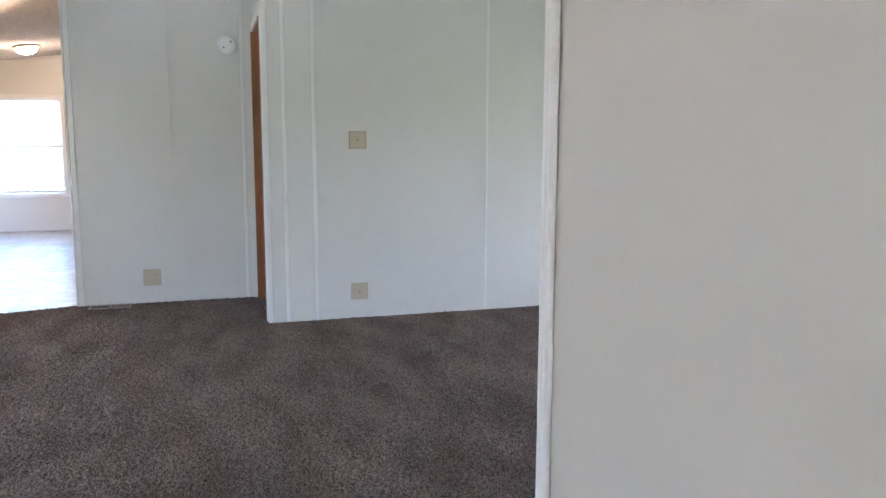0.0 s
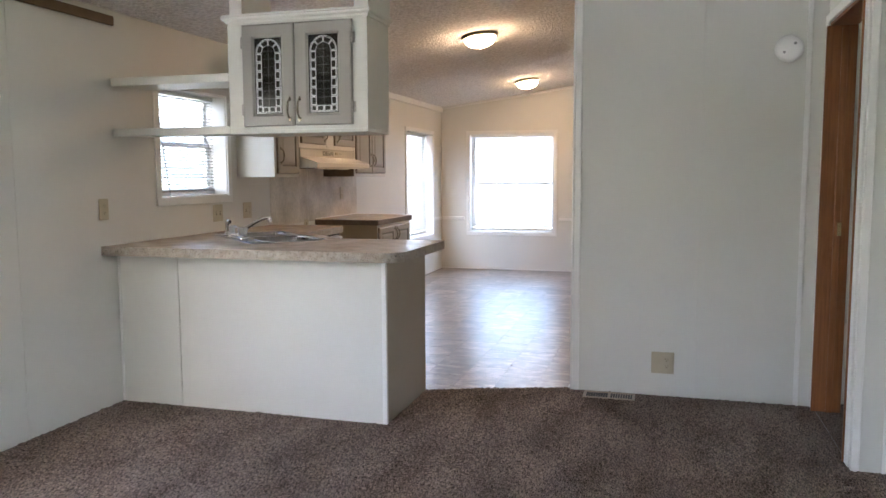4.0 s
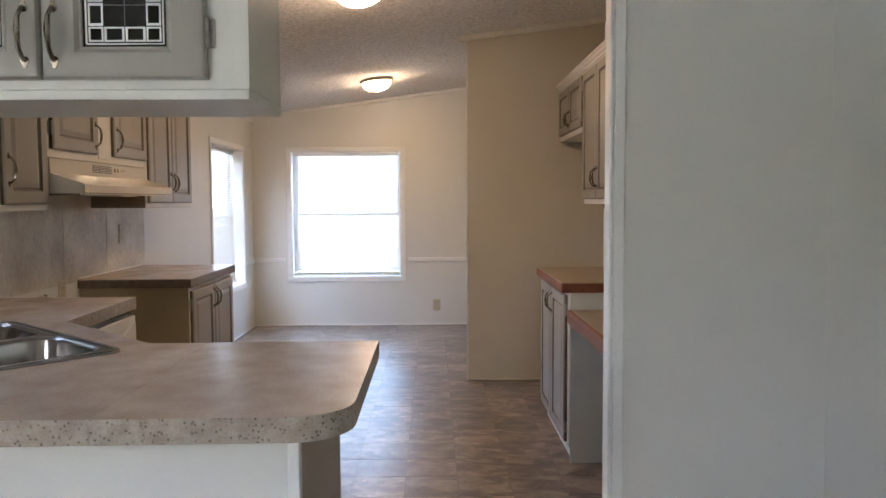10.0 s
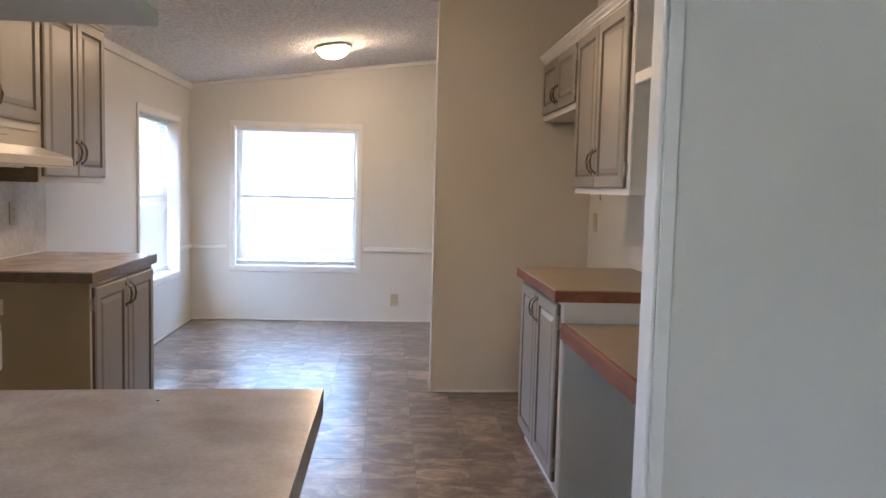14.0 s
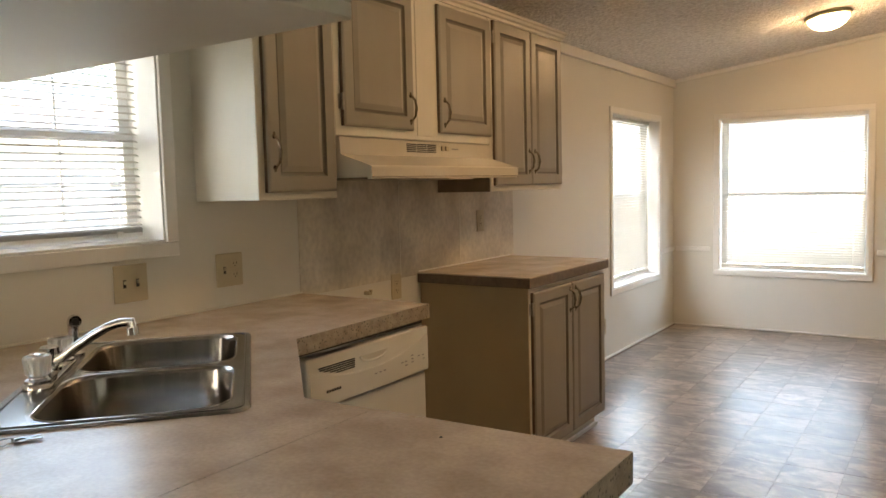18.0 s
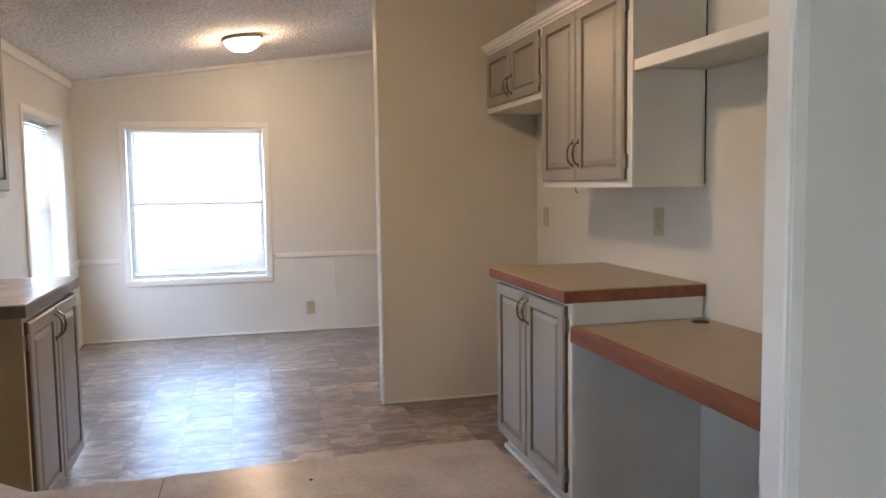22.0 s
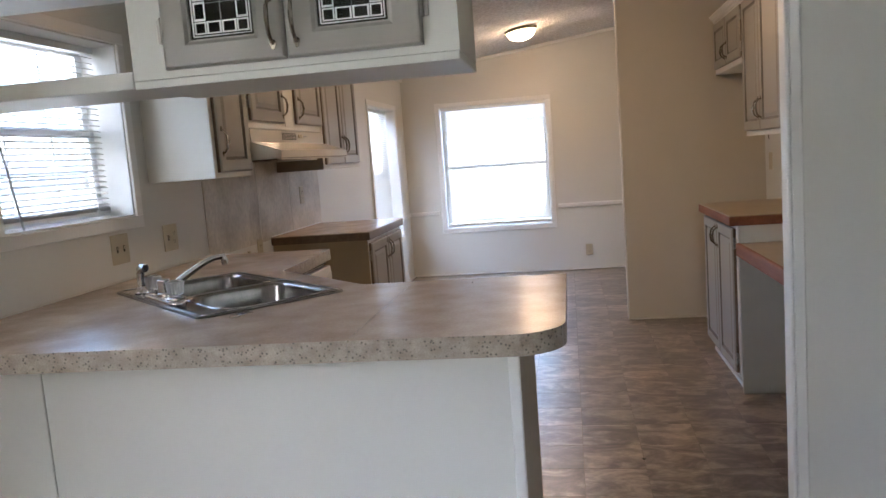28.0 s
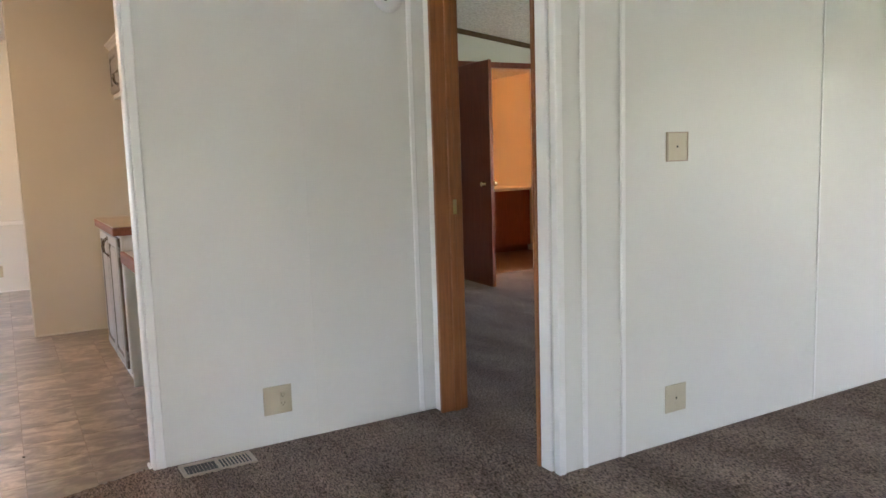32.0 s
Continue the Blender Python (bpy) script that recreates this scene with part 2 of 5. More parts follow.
# speckled edge of the worktop
M_SPECK = mat("speckled_edge", (0.30, 0.25, 0.19), (0.44, 0.385, 0.31), 30, 0.35, detail=6, fine=0.12)
_n = M_SPECK.node_tree.nodes
_v = _n.new("ShaderNodeTexVoronoi")
_v.inputs["Scale"].default_value = 95
_m = _n.new("ShaderNodeMapRange")
_m.inputs[1].default_value, _m.inputs[2].default_value, _m.inputs[3].default_value, _m.inputs[4].default_value = 0.12, 0.34, 0.28, 1.0
_s = _n.new("ShaderNodeVectorMath")
_s.operation = "SCALE"
_old = _n["Principled BSDF"].inputs["Base Color"].links[0].from_socket
M_SPECK.node_tree.links.new(_n["Texture Coordinate"].outputs["Object"], _v.inputs["Vector"])
M_SPECK.node_tree.links.new(_v.outputs["Distance"], _m.inputs[0])
M_SPECK.node_tree.links.new(_old, _s.inputs[0])
M_SPECK.node_tree.links.new(_m.outputs[0], _s.inputs["Scale"])
M_SPECK.node_tree.links.new(_s.outputs[0], _n["Principled BSDF"].inputs["Base Color"])


# ---------- mesh helpers ----------
ORIGIN = {}


def same(u, v, w):
    return (u, v, w)


def box(bm, x0, x1, y0, y1, z0, z1, f=same, bevel=0.0, segs=1):
    """A box between two corners, laid into the world by f; bevel rounds its edges."""
    lo = [(min(a, b), max(a, b)) for a, b in ((x0, x1), (y0, y1), (z0, z1))]
    vs = [bm.verts.new(f(lo[0][i], lo[1][j], lo[2][k])) for i in (0, 1) for j in (0, 1) for k in (0, 1)]
    fs = [bm.faces.new([vs[i] for i in q]) for q in ((0, 1, 3, 2), (4, 6, 7, 5), (0, 4, 5, 1), (2, 3, 7, 6), (0, 2, 6, 4), (1, 5, 7, 3))]
    bmesh.ops.recalc_face_normals(bm, faces=fs)
    if bevel:
        es = list({e for q in fs for e in q.edges})
        bmesh.ops.bevel(bm, geom=es, offset=bevel, segments=segs, profile=0.5, affect="EDGES", clamp_overlap=True)
    return bm


def tube(bm, pts, radius, sides=8, cap=True):
    """A round tube along points; radius is one number or one for each point."""
    pts = [Vector(p) for p in pts]
    rad = radius if isinstance(radius, (list, tuple)) else [radius] * len(pts)
    rings, up = [], Vector((0.31, 0.27, 0.91)).normalized()
    for i, p in enumerate(pts):
        d = (pts[min(i + 1, len(pts) - 1)] - pts[max(i - 1, 0)]).normalized()
        a = d.cross(up).normalized()
        b = d.cross(a).normalized()
        rings.append([bm.verts.new(p + rad[i] * (math.cos(k * math.tau / sides) * a + math.sin(k * math.tau / sides) * b)) for k in range(sides)])
    for r, s in zip(rings, rings[1:]):
        for k in range(sides):
            bm.faces.new((r[k], r[(k + 1) % sides], s[(k + 1) % sides], s[k]))
    if cap:
        bm.faces.new(rings[0]), bm.faces.new(rings[-1])
    bmesh.ops.recalc_face_normals(bm, faces=bm.faces[:])
    return bm


def lathe(bm, profile, centre=(0, 0, 0), sides=24, flute=0.0):
    """A turned shape round the z axis from (radius, height) pairs; flute pushes every second side in."""
    rings = []
    for r, z in profile:
        if r < 1e-5:
            rings.append([bm.verts.new((centre[0], centre[1], centre[2] + z))])
        else:
            rings.append([bm.verts.new((centre[0] + r * (1 - flute * (k % 2)) * math.cos(k * math.tau / sides),
                                        centre[1] + r * (1 - flute * (k % 2)) * math.sin(k * math.tau / sides), centre[2] + z)) for k in range(sides)])
    for a, b in zip(rings, rings[1:]):
        for k in range(sides):
            q = [a[k % len(a)], a[(k + 1) % len(a)], b[(k + 1) % len(b)], b[k % len(b)]]
            q = list(dict.fromkeys(q))
            if len(q) > 2:
                bm.faces.new(q)
    bmesh.ops.recalc_face_normals(bm, faces=bm.faces[:])
    return bm


def rounded(w, h, r, n=5):
    """The corners of a rounded rectangle round the origin."""
    out = []
    for cx, cy, a in ((w / 2 - r, h / 2 - r, 0), (-w / 2 + r, h / 2 - r, 90), (-w / 2 + r, -h / 2 + r, 180), (w / 2 - r, -h / 2 + r, 270)):
        out += [(cx + r * math.cos(radians(a + 90 * k / n)), cy + r * math.sin(radians(a + 90 * k / n))) for k in range(n + 1)]
    return out


def smooth_mesh(me, angle=40):
    for p in me.polygons:
        p.use_smooth = True
    me.set_sharp_from_angle(angle=radians(angle))


def thing(name, label, category, base=(0, 0, 0), group="", kind=""):
    """An empty at a thing's base, to which its parts are bound."""
    ob = new(name)
    ob.location = base
    ob.empty_display_size = 0.1
    ORIGIN[ob] = Vector(base)
    return tagged(ob, label, category, group, kind)


def part(name, bm, material, parent=None, label="", smooth=False, category="", kind="", group=""):
    """Links a mesh given in world metres as one object, under a thing or a part where one is given."""
    base = ORIGIN[parent] if parent else Vector((0, 0, 0))
    if parent:
        bmesh.ops.translate(bm, verts=bm.verts[:], vec=-base)
    me = bpy.data.meshes.new(name)
    bm.to_mesh(me)
    bm.free()
    for one in material if isinstance(material, (list, tuple)) else (material,):
        me.materials.append(one)
    if smooth:
        smooth_mesh(me)
    ob = new(name, me)
    ob.parent = parent
    ORIGIN[ob] = base
    return tagged(ob, label, category, group, kind)


def slab(name, material, parent, x0, x1, y0, y1, z0, z1, f=same, bevel=0.0015, label="", **more):
    return part(name, box(bmesh.new(), x0, x1, y0, y1, z0, z1, f, bevel), material, parent, label, **more)


# ---------- structure ----------
RIDGE, SLOPE, EAVE = 3.93, 0.131, 2.225


def ceil(x):
    return EAVE + SLOPE * max(-0.15, min(x, 2 * RIDGE - x))


def wall(name, label, along, at0, at1, s0, s1, holes=(), material=None, low=0.0, high=None, category="wall"):
    """A wall along x or y between s0 and s1, from at0 to at1 across, with holes (s0, s1, z0, z1); it ends at the sloping ceiling."""
    bm = bmesh.new()
    cuts = sorted({s0, s1, *[v for h in holes for v in h[:2]], *([RIDGE] if along == "x" and s0 < RIDGE < s1 else [])})
    for a, b in zip(cuts, cuts[1:]):
        spans = [(low, high)]
        for h in holes:
            if h[0] <= a and b <= h[1]:
                spans = [(low, h[2]), (h[3], high)] if h[2] > low else [(h[3], high)]
        for z0, z1 in spans:
            vs = []
            for s in (a, b):
                for t in (at0, at1):
                    x, y = (s, t) if along == "x" else (t, s)
                    vs += [bm.verts.new((x, y, z0)), bm.verts.new((x, y, ceil(x) + 0.03 if z1 is None else z1))]
            for q in ((0, 1, 3, 2), (4, 6, 7, 5), (0, 4, 5, 1), (2, 3, 7, 6), (0, 2, 6, 4), (1, 5, 7, 3)):
                bm.faces.new([vs[i] for i in q])
    bmesh.ops.remove_doubles(bm, verts=bm.verts[:], dist=1e-5)
    bmesh.ops.recalc_face_normals(bm, faces=bm.faces[:])
    return part(name, bm, material or M_WALL, None, label, category=category, kind="structure")


YE, XR, YB = 5.67, 7.86, -9.0
THICK_W = 0.18
W1 = (-0.516, 0.237, 1.163, 1.855)
W2 = (4.165, 5.255, 0.507, 1.835)
W3 = (0.408, 1.565, 0.518, 1.845)
# unseen openings, added to let daylight into living room and bedroom
WL = (-4.5, -2.10, 0.65, 1.98)
WR = (-4.5, -2.50, 0.70, 2.0)
WB = (1.0, 2.2, 0.75, 1.95)
WD = (0.4, 2.2, 0.75, 1.95)
wall("wall_west", "off-white vinyl-faced exterior wall with kitchen windows", "y", -THICK_W, 0.0, YB - 0.13, YE + 0.13, [W1, W2, WL])
wall("wall_north", "off-white dining end wall with a window", "x", YE, YE + 0.13, 0.0, XR, [W3])
wall("wall_east", "off-white exterior wall of the living room", "y", XR, XR + 0.13, YB - 0.13, YE + 0.13, [WR, WD])
wall("wall_south", "off-white end wall of the living room", "x", YB - 0.13, YB, 0.0, XR, [WB])
wall("wall_kitchen_end", "off-white partition between living room and kitchen", "x", 0.0, 0.056, 2.483, 3.82)
wall("wall_kitchen_side", "cream kitchen wall behind desk and cabinets", "y", 3.15, 3.25, 0.056, 3.11)
wall("wall_pantry_side", "off-white wall closing the dining area", "y", 3.95, 4.05, 0.10, YE)
wall("wall_refrigerator", "tan full-height panel beside the refrigerator space", "x", 3.11, 3.20, 2.162, 3.95, material=M_PANEL)
wall("wall_door", "off-white return wall with bedroom doorway", "y", 3.82, 3.93, -0.965, 0.10, [(-0.862, -0.066, 0.0, 2.09)])
wall("wall_living", "off-white panelled living room wall", "x", -0.965, -0.87, 3.93, XR)
wall("wall_bath", "off-white bedroom wall with bathroom doorway", "x", 3.30, 3.40, 4.05, XR, [(5.99, 6.95, 0.0, 2.10)])
wall("wall_entry", "cream partition end beside the entry", "y", 3.90, 4.0, YB, -5.205, material=M_ENTRY)

bm = bmesh.new()
for xa, xb in ((-0.3, RIDGE), (RIDGE, XR + 0.3)):
    za, zb = EAVE + SLOPE * (xa if xa < RIDGE else 2 * RIDGE - xa), EAVE + SLOPE * (xb if xb <= RIDGE else 2 * RIDGE - xb)
    v = [bm.verts.new(p) for p in ((xa, YB - 0.3, za), (xb, YB - 0.3, zb), (xb, YE + 0.3, zb), (xa, YE + 0.3, za))]
    t = [bm.verts.new((p.co.x, p.co.y, p.co.z + 0.14)) for p in v]
    for q in (v[::-1], t, (v[0], v[1], t[1], t[0]), (v[1], v[2], t[2], t[1]), (v[2], v[3], t[3], t[2]), (v[3], v[0], t[0], t[3])):
        bm.faces.new(q)
bmesh.ops.remove_doubles(bm, verts=bm.verts[:], dist=1e-5)
bmesh.ops.recalc_face_normals(bm, faces=bm.faces[:])
part("ceiling", bm, M_CEIL, None, "sloping stippled off-white vaulted ceiling", category="ceiling", kind="structure")

EDGE = [(1.60, -0.262), (1.73, -0.215), (1.85, -0.175), (1.97, -0.120), (2.09, -0.085), (2.20, -0.055), (2.32, -0.020), (2.40, 0.012), (2.483, 0.030)]
slab("floor", M_JOINT, None, -0.13, XR + 0.13, YB - 0.13, YE + 0.13, -0.20, -0.0012, bevel=0, label="brown slate-look vinyl kitchen floor", category="floor", kind="structure")


def carpet(name, outline, label):
    bm = bmesh.new()
    top = bm.faces.new([bm.verts.new((x, y, 0.0012)) for x, y in outline])
    ex = bmesh.ops.extrude_face_region(bm, geom=[top])
    bmesh.ops.translate(bm, verts=[v for v in ex["geom"] if isinstance(v, bmesh.types.BMVert)], vec=(0, 0, -0.0022))
    bmesh.ops.recalc_face_normals(bm, faces=bm.faces[:])
    return part(name, bm, M_CARPET, None, label, category="carpet", kind="structure")


carpet("floor_carpet", [(0.002, YB), (XR - 0.002, YB), (XR - 0.002, -0.967), (3.818, -0.967), (3.818, -0.002), (2.483, -0.002), *EDGE[::-1], (1.60, -0.6), (0.002, -0.6)],
       "dark brown cut-pile living room carpet")
carpet("floor_bedroom_carpet", [(3.822, -0.868), (XR - 0.002, -0.868), (XR - 0.002, 3.298), (4.052, 3.298), (4.052, 0.09), (3.93, 0.09), (3.93, -0.07), (3.822, -0.07)],
       "dark brown cut-pile bedroom carpet")


# pile of the carpet: a fine uneven surface
STEP = 0.0110
gx, gy = np.arange(0.006, 7.85, STEP), np.arange(-5.75, 0.03, STEP)
rng = np.random.default_rng(5)
gxx, gyy = np.meshgrid(gx, gy, indexing="ij")
hgt = 0.0045 + rng.uniform(-0.0042, 0.0052, gxx.shape) + 0.0015 * np.sin(gxx * 9 + 2 * np.sin(gyy * 3)) * np.sin(gyy * 5)
jx, jy = rng.uniform(-0.4, 0.4, gxx.shape) * STEP, rng.uniform(-0.4, 0.4, gxx.shape) * STEP
limit = np.where(gx < 1.634, -0.934, np.where(gx < 2.483, np.interp(gx, [p[0] for p in EDGE], [p[1] for p in EDGE]), np.where(gx < 3.80, -0.012, -0.982)))
keep = gyy[:-1, :-1] + STEP < np.minimum(limit[:-1], limit[1:])[:, None]
for vx, vy in ((2.71, -0.104), (6.75, -1.465)):
    keep &= ~((abs(gxx[:-1, :-1] + STEP / 2 - vx) < 0.152) & (abs(gyy[:-1, :-1] + STEP / 2 - vy) < 0.072))
ids = np.arange(gxx.size).reshape(gxx.shape)
quads = np.stack([ids[:-1, :-1][keep], ids[1:, :-1][keep], ids[1:, 1:][keep], ids[:-1, 1:][keep]], -1)
used, quads = np.unique(quads, return_inverse=True)
pile = bpy.data.meshes.new("carpet_pile")
pile.from_pydata(np.stack([(gxx + jx).ravel(), (gyy + jy).ravel(), hgt.ravel()], -1)[used], [], quads.reshape(-1, 4))
pile.materials.append(M_CARPET)
tagged(new("carpet_pile", pile), "dark brown carpet pile with vacuum marks", "carpet", kind="stuff")


# trims of the setting
def trim(name, label, material, *bounds, bevel=0.004):
    return slab(name, material, None, *bounds, bevel=bevel, label=label, category="trim", kind="structure")


def slope_trim(name, label, material, x0, x1, y0, y1, drop, lift=0.002):
    """A moulding under the sloping ceiling, along x."""
    bm = bmesh.new()
    vs = [bm.verts.new((x, y, ceil(x) - d)) for x in (x0, x1) for y in (y0, y1) for d in (drop, lift)]
    for q in ((0, 1, 3, 2), (4, 6, 7, 5), (0, 4, 5, 1), (2, 3, 7, 6), (0, 2, 6, 4), (1, 5, 7, 3)):
        bm.faces.new([vs[i] for i in q])
    bmesh.ops.recalc_face_normals(bm, faces=bm.faces[:])
    bmesh.ops.bevel(bm, geom=bm.edges[:], offset=0.004, segments=1, affect="EDGES")
    return part(name, bm, material, None, label, category="trim", kind="structure")


trim("trim_west_brown", "brown ceiling moulding on the living room wall", M_BROWNTRIM, 0.0, 0.022, YB, -0.90, 2.138, 2.190)
trim("trim_west_white", "white ceiling moulding on the kitchen wall", M_WHITE, 0.0, 0.025, 2.62, YE, 2.155, 2.222)
slope_trim("trim_north", "white ceiling moulding on the dining end wall", M_WHITE, 0.026, 3.95, YE - 0.018, YE, 0.034)
slope_trim("trim_kitchen_end", "brown ceiling moulding on the partition", M_BROWNTRIM, 2.462, 3.815, -0.022, 0.0, 0.05)
slope_trim("trim_living_left", "brown ceiling moulding on the living room wall", M_BROWNTRIM, 3.81, RIDGE, -0.987, -0.965, 0.05)
slope_trim("trim_living_right", "brown ceiling moulding on the living room wall", M_BROWNTRIM, RIDGE, XR, -0.987, -0.965, 0.05)
slope_trim("trim_bedroom", "brown ceiling moulding on the bedroom wall", M_BROWNTRIM, 4.06, XR, 3.278, 3.30, 0.05)
slope_trim("trim_refrigerator_panel", "cream ceiling moulding on the tan panel", M_CREAM, 2.10, 3.15, 3.078, 3.11, 0.045)
trim("trim_panel_end", "cream end cap of the tan panel", M_CREAM, 2.152, 2.1625, 3.104, 3.206, 0.0, 2.47)
trim("trim_wall_end", "white casing over the partition's end", M_WHITE, 2.470, 2.484, -0.012, 0.062, 0.0, 2.53)
trim("trim_wall_end_face", "white strip on the partition's edge", M_WHITE, 2.484, 2.522, -0.009, -0.001, 0.0, 2.53)
trim("trim_wall_end_foot", "white quarter-round at the partition's foot", M_WHITE, 2.457, 2.470, 0.004, 0.066, 0.0, 0.016)
trim("trim_door_batten", "white batten on the partition", M_WHITE, 3.715, 3.742, -0.012, -0.001, 0.0, 2.66)
for x in (3.93, 4.13):
    trim("trim_living_batten", "white batten on the living room wall", M_WHITE, x, x + 0.026, -0.976, -0.966, 0.0, ceil(x) - 0.055)
trim("trim_corner", "white outside corner moulding", M_WHITE, 3.808, 3.842, -0.979, -0.945, 0.0, 2.67)
trim("trim_living_seam", "white panel seam strip", M_WHITE, 5.39, 5.405, -0.969, -0.966, 0.0, 2.49, bevel=0.001)
for y in (-1.62, -2.85, -4.07 + 0.7):
    trim("trim_west_seam", "off-white panel seam strip", M_WALL, 0.0005, 0.004, y - 0.008, y + 0.008, 0.915 if y > -0.93 else 0.0, 2.168, bevel=0.001)
trim("trim_entry", "white end cap of the entry partition", M_WHITE, 3.888, 4.012, -5.208, -5.190, 0.0, 2.70)
trim("trim_entry_face", "white strip on the entry partition", M_WHITE, 3.886, 3.899, -5.226, -5.209, 0.0, 2.70)
# chair rail and skirting of the dining area
for a, b in ((0.026, 0.335), (1.635, 3.95)):
    trim("trim_chair_rail", "white chair rail on the dining wall", M_WHITE, a, b, YE - 0.016, YE, 0.680, 0.724, bevel=0.006)
trim("trim_chair_rail_west", "white chair rail beside the dining window", M_WHITE, 0.0, 0.016, 5.315, YE, 0.680, 0.724, bevel=0.006)
trim("baseboard_north", "white quarter-round along the dining wall", M_WHITE, 0.016, 3.95, YE - 0.016, YE, 0.0, 0.018, bevel=0.006)
trim("baseboard_west", "white quarter-round along the kitchen wall", M_WHITE, 0.0, 0.016, 2.56, YE - 0.016, 0.0, 0.018, bevel=0.006)
trim("baseboard_panel", "cream quarter-round along the tan panel", M_CREAM, 2.17, 3.15, 3.096, 3.11, 0.0, 0.016, bevel=0.005)
for x in (2.17, 2.6, 3.39):
    trim("trim_north_seam", "off-white panel seam", M_WALL, x - 0.004, x + 0.004, YE - 0.003, YE - 0.0005, 0.02, 0.68, bevel=0.0008)
trim("trim_partition_seam", "off-white panel seam", M_WALL, 3.188, 3.196, -0.003, -0.0005, 0.0, 2.58, bevel=0.0008)
slab("backsplash", M_SPLASH, None, 0.0005, 0.004, 0.845, 2.60, 0.90, 1.50, bevel=0, label="grey mottled laminate backsplash", category="backsplash", kind="structure")
for y in (1.50, 2.02):
    trim("trim_backsplash_seam", "pale backsplash joint strip", M_CREAM, 0.004, 0.006, y - 0.004, y + 0.004, 0.915, 1.45, bevel=0.0008)


# ---------- windows ----------
def window(name, label, f, hole, blinds=0, pitch=0.0215, wand=True, lean=28, low_open=False, muntins=True, depth=0.095, thick=0.13, inset=0.030):
    """A two-sash window in a hole (along, along, low, high); f lays (along, outward, up) into the world."""
    a, b, lo, hi = hole
    w = thing(name, label, "window", f((a + b) / 2, 0, lo), kind="structure")
    c = 0.047
    for n, q in (("casing", (a - c, b + c, -0.012, 0.0005, hi, hi + c)), ("casing", (a - c, b + c, -0.012, 0.0005, lo - c, lo)),
                 ("casing", (a - c, a, -0.012, 0.0005, lo, hi)), ("casing", (b, b + c, -0.012, 0.0005, lo, hi))):
        slab(n, M_WHITE, w, *q, f=f, bevel=0.003)
    for n, q in (("jamb", (a, a + 0.006, 0.0, thick - 0.002, lo, hi)), ("jamb", (b - 0.006, b, 0.0, thick - 0.002, lo, hi)),
                 ("jamb", (a + 0.006, b - 0.006, 0.0, thick - 0.002, hi - 0.006, hi)), ("window_sill", (a + 0.006, b - 0.006, -0.004, thick - 0.002, lo, lo + 0.008))):
        slab(n, M_WHITE, w, *q, f=f, bevel=0.0015)
    mid = (lo + hi) / 2
    for z0, z1, d in ((mid - 0.018, hi - 0.007, depth + 0.016), (lo + 0.009, mid + 0.018, depth)):
        sash = part("sash", box(box(box(box(bmesh.new(), a + 0.007, b - 0.007, d, d + 0.022, z0, z0 + 0.036, f), a + 0.007, b - 0.007, d, d + 0.022, z1 - 0.036, z1, f),
                                    a + 0.007, a + 0.045, d, d + 0.022, z0 + 0.036, z1 - 0.036, f), b - 0.045, b - 0.007, d, d + 0.022, z0 + 0.036, z1 - 0.036, f), M_SASH, w)
        pane = slab("pane", M_PANE, sash, a + 0.045, b - 0.045, d + 0.009, d + 0.013, z0 + 0.036, z1 - 0.036, f=f, bevel=0)
        pane.visible_shadow = False
        if muntins:
            for k in (1, 2):
                u = a + (b - a) * k / 3
                slab("muntin", M_SASH, sash, u - 0.0035, u + 0.0035, d + 0.014, d + 0.020, z0 + 0.036, z1 - 0.036, f=f, bevel=0)
            slab("muntin", M_SASH, sash, a + 0.045, b - 0.045, d + 0.0145, d + 0.0195, (z0 + z1) / 2 - 0.0035, (z0 + z1) / 2 + 0.0035, f=f, bevel=0)
    if not blinds:
        return w
    e = depth - inset
    bl = thing("window_blind", "white aluminium mini blind lowered with slats half open", "blind", f((a + b) / 2, e, lo + 0.02), group="window blinds")
    slab("headrail", M_WHITE, bl, a + 0.012, b - 0.012, e - 0.014, e + 0.014, hi - 0.034, hi - 0.008, f=f)
    bottom = lo + 0.020
    slab("bottom_rail", M_WHITE, bl, a + 0.016, b - 0.016, e - 0.011, e + 0.011, bottom, bottom + 0.014, f=f)
    s, co_ = math.sin(radians(lean)) * 0.0125, math.cos(radians(lean)) * 0.0125
    me = None
    z = hi - 0.046
    while z > bottom + 0.038:
        bm = bmesh.new()
        rows = [[bm.verts.new(f(u, e + v * co_, z + v * s + 0.0016 * (1 - v * v))) for v in (-1, -0.4, 0.4, 1)] for u in (a + 0.016, b - 0.016)]
        for k in range(3):
            bm.faces.new((rows[0][k], rows[0][k + 1], rows[1][k + 1], rows[1][k]))
        low = [[bm.verts.new(v.co + Vector((0, 0, -0.0007))) for v in r] for r in rows]
        for k in range(3):
            bm.faces.new((low[0][k], low[1][k], low[1][k + 1], low[0][k + 1]))
        if me is None:
            first = part("slat", bm, M_BLIND, bl)
            me, z_first = first.data, z
        else:
            bm.free()
            o = new("slat", me)
            o.parent = bl
            o.location = (0, 0, z - z_first)
        z -= pitch
    for k in range(4):
        o = new("slat", me)
        o.parent = bl
        o.location = (0, 0, bottom + 0.018 + 0.0035 * k - z_first)
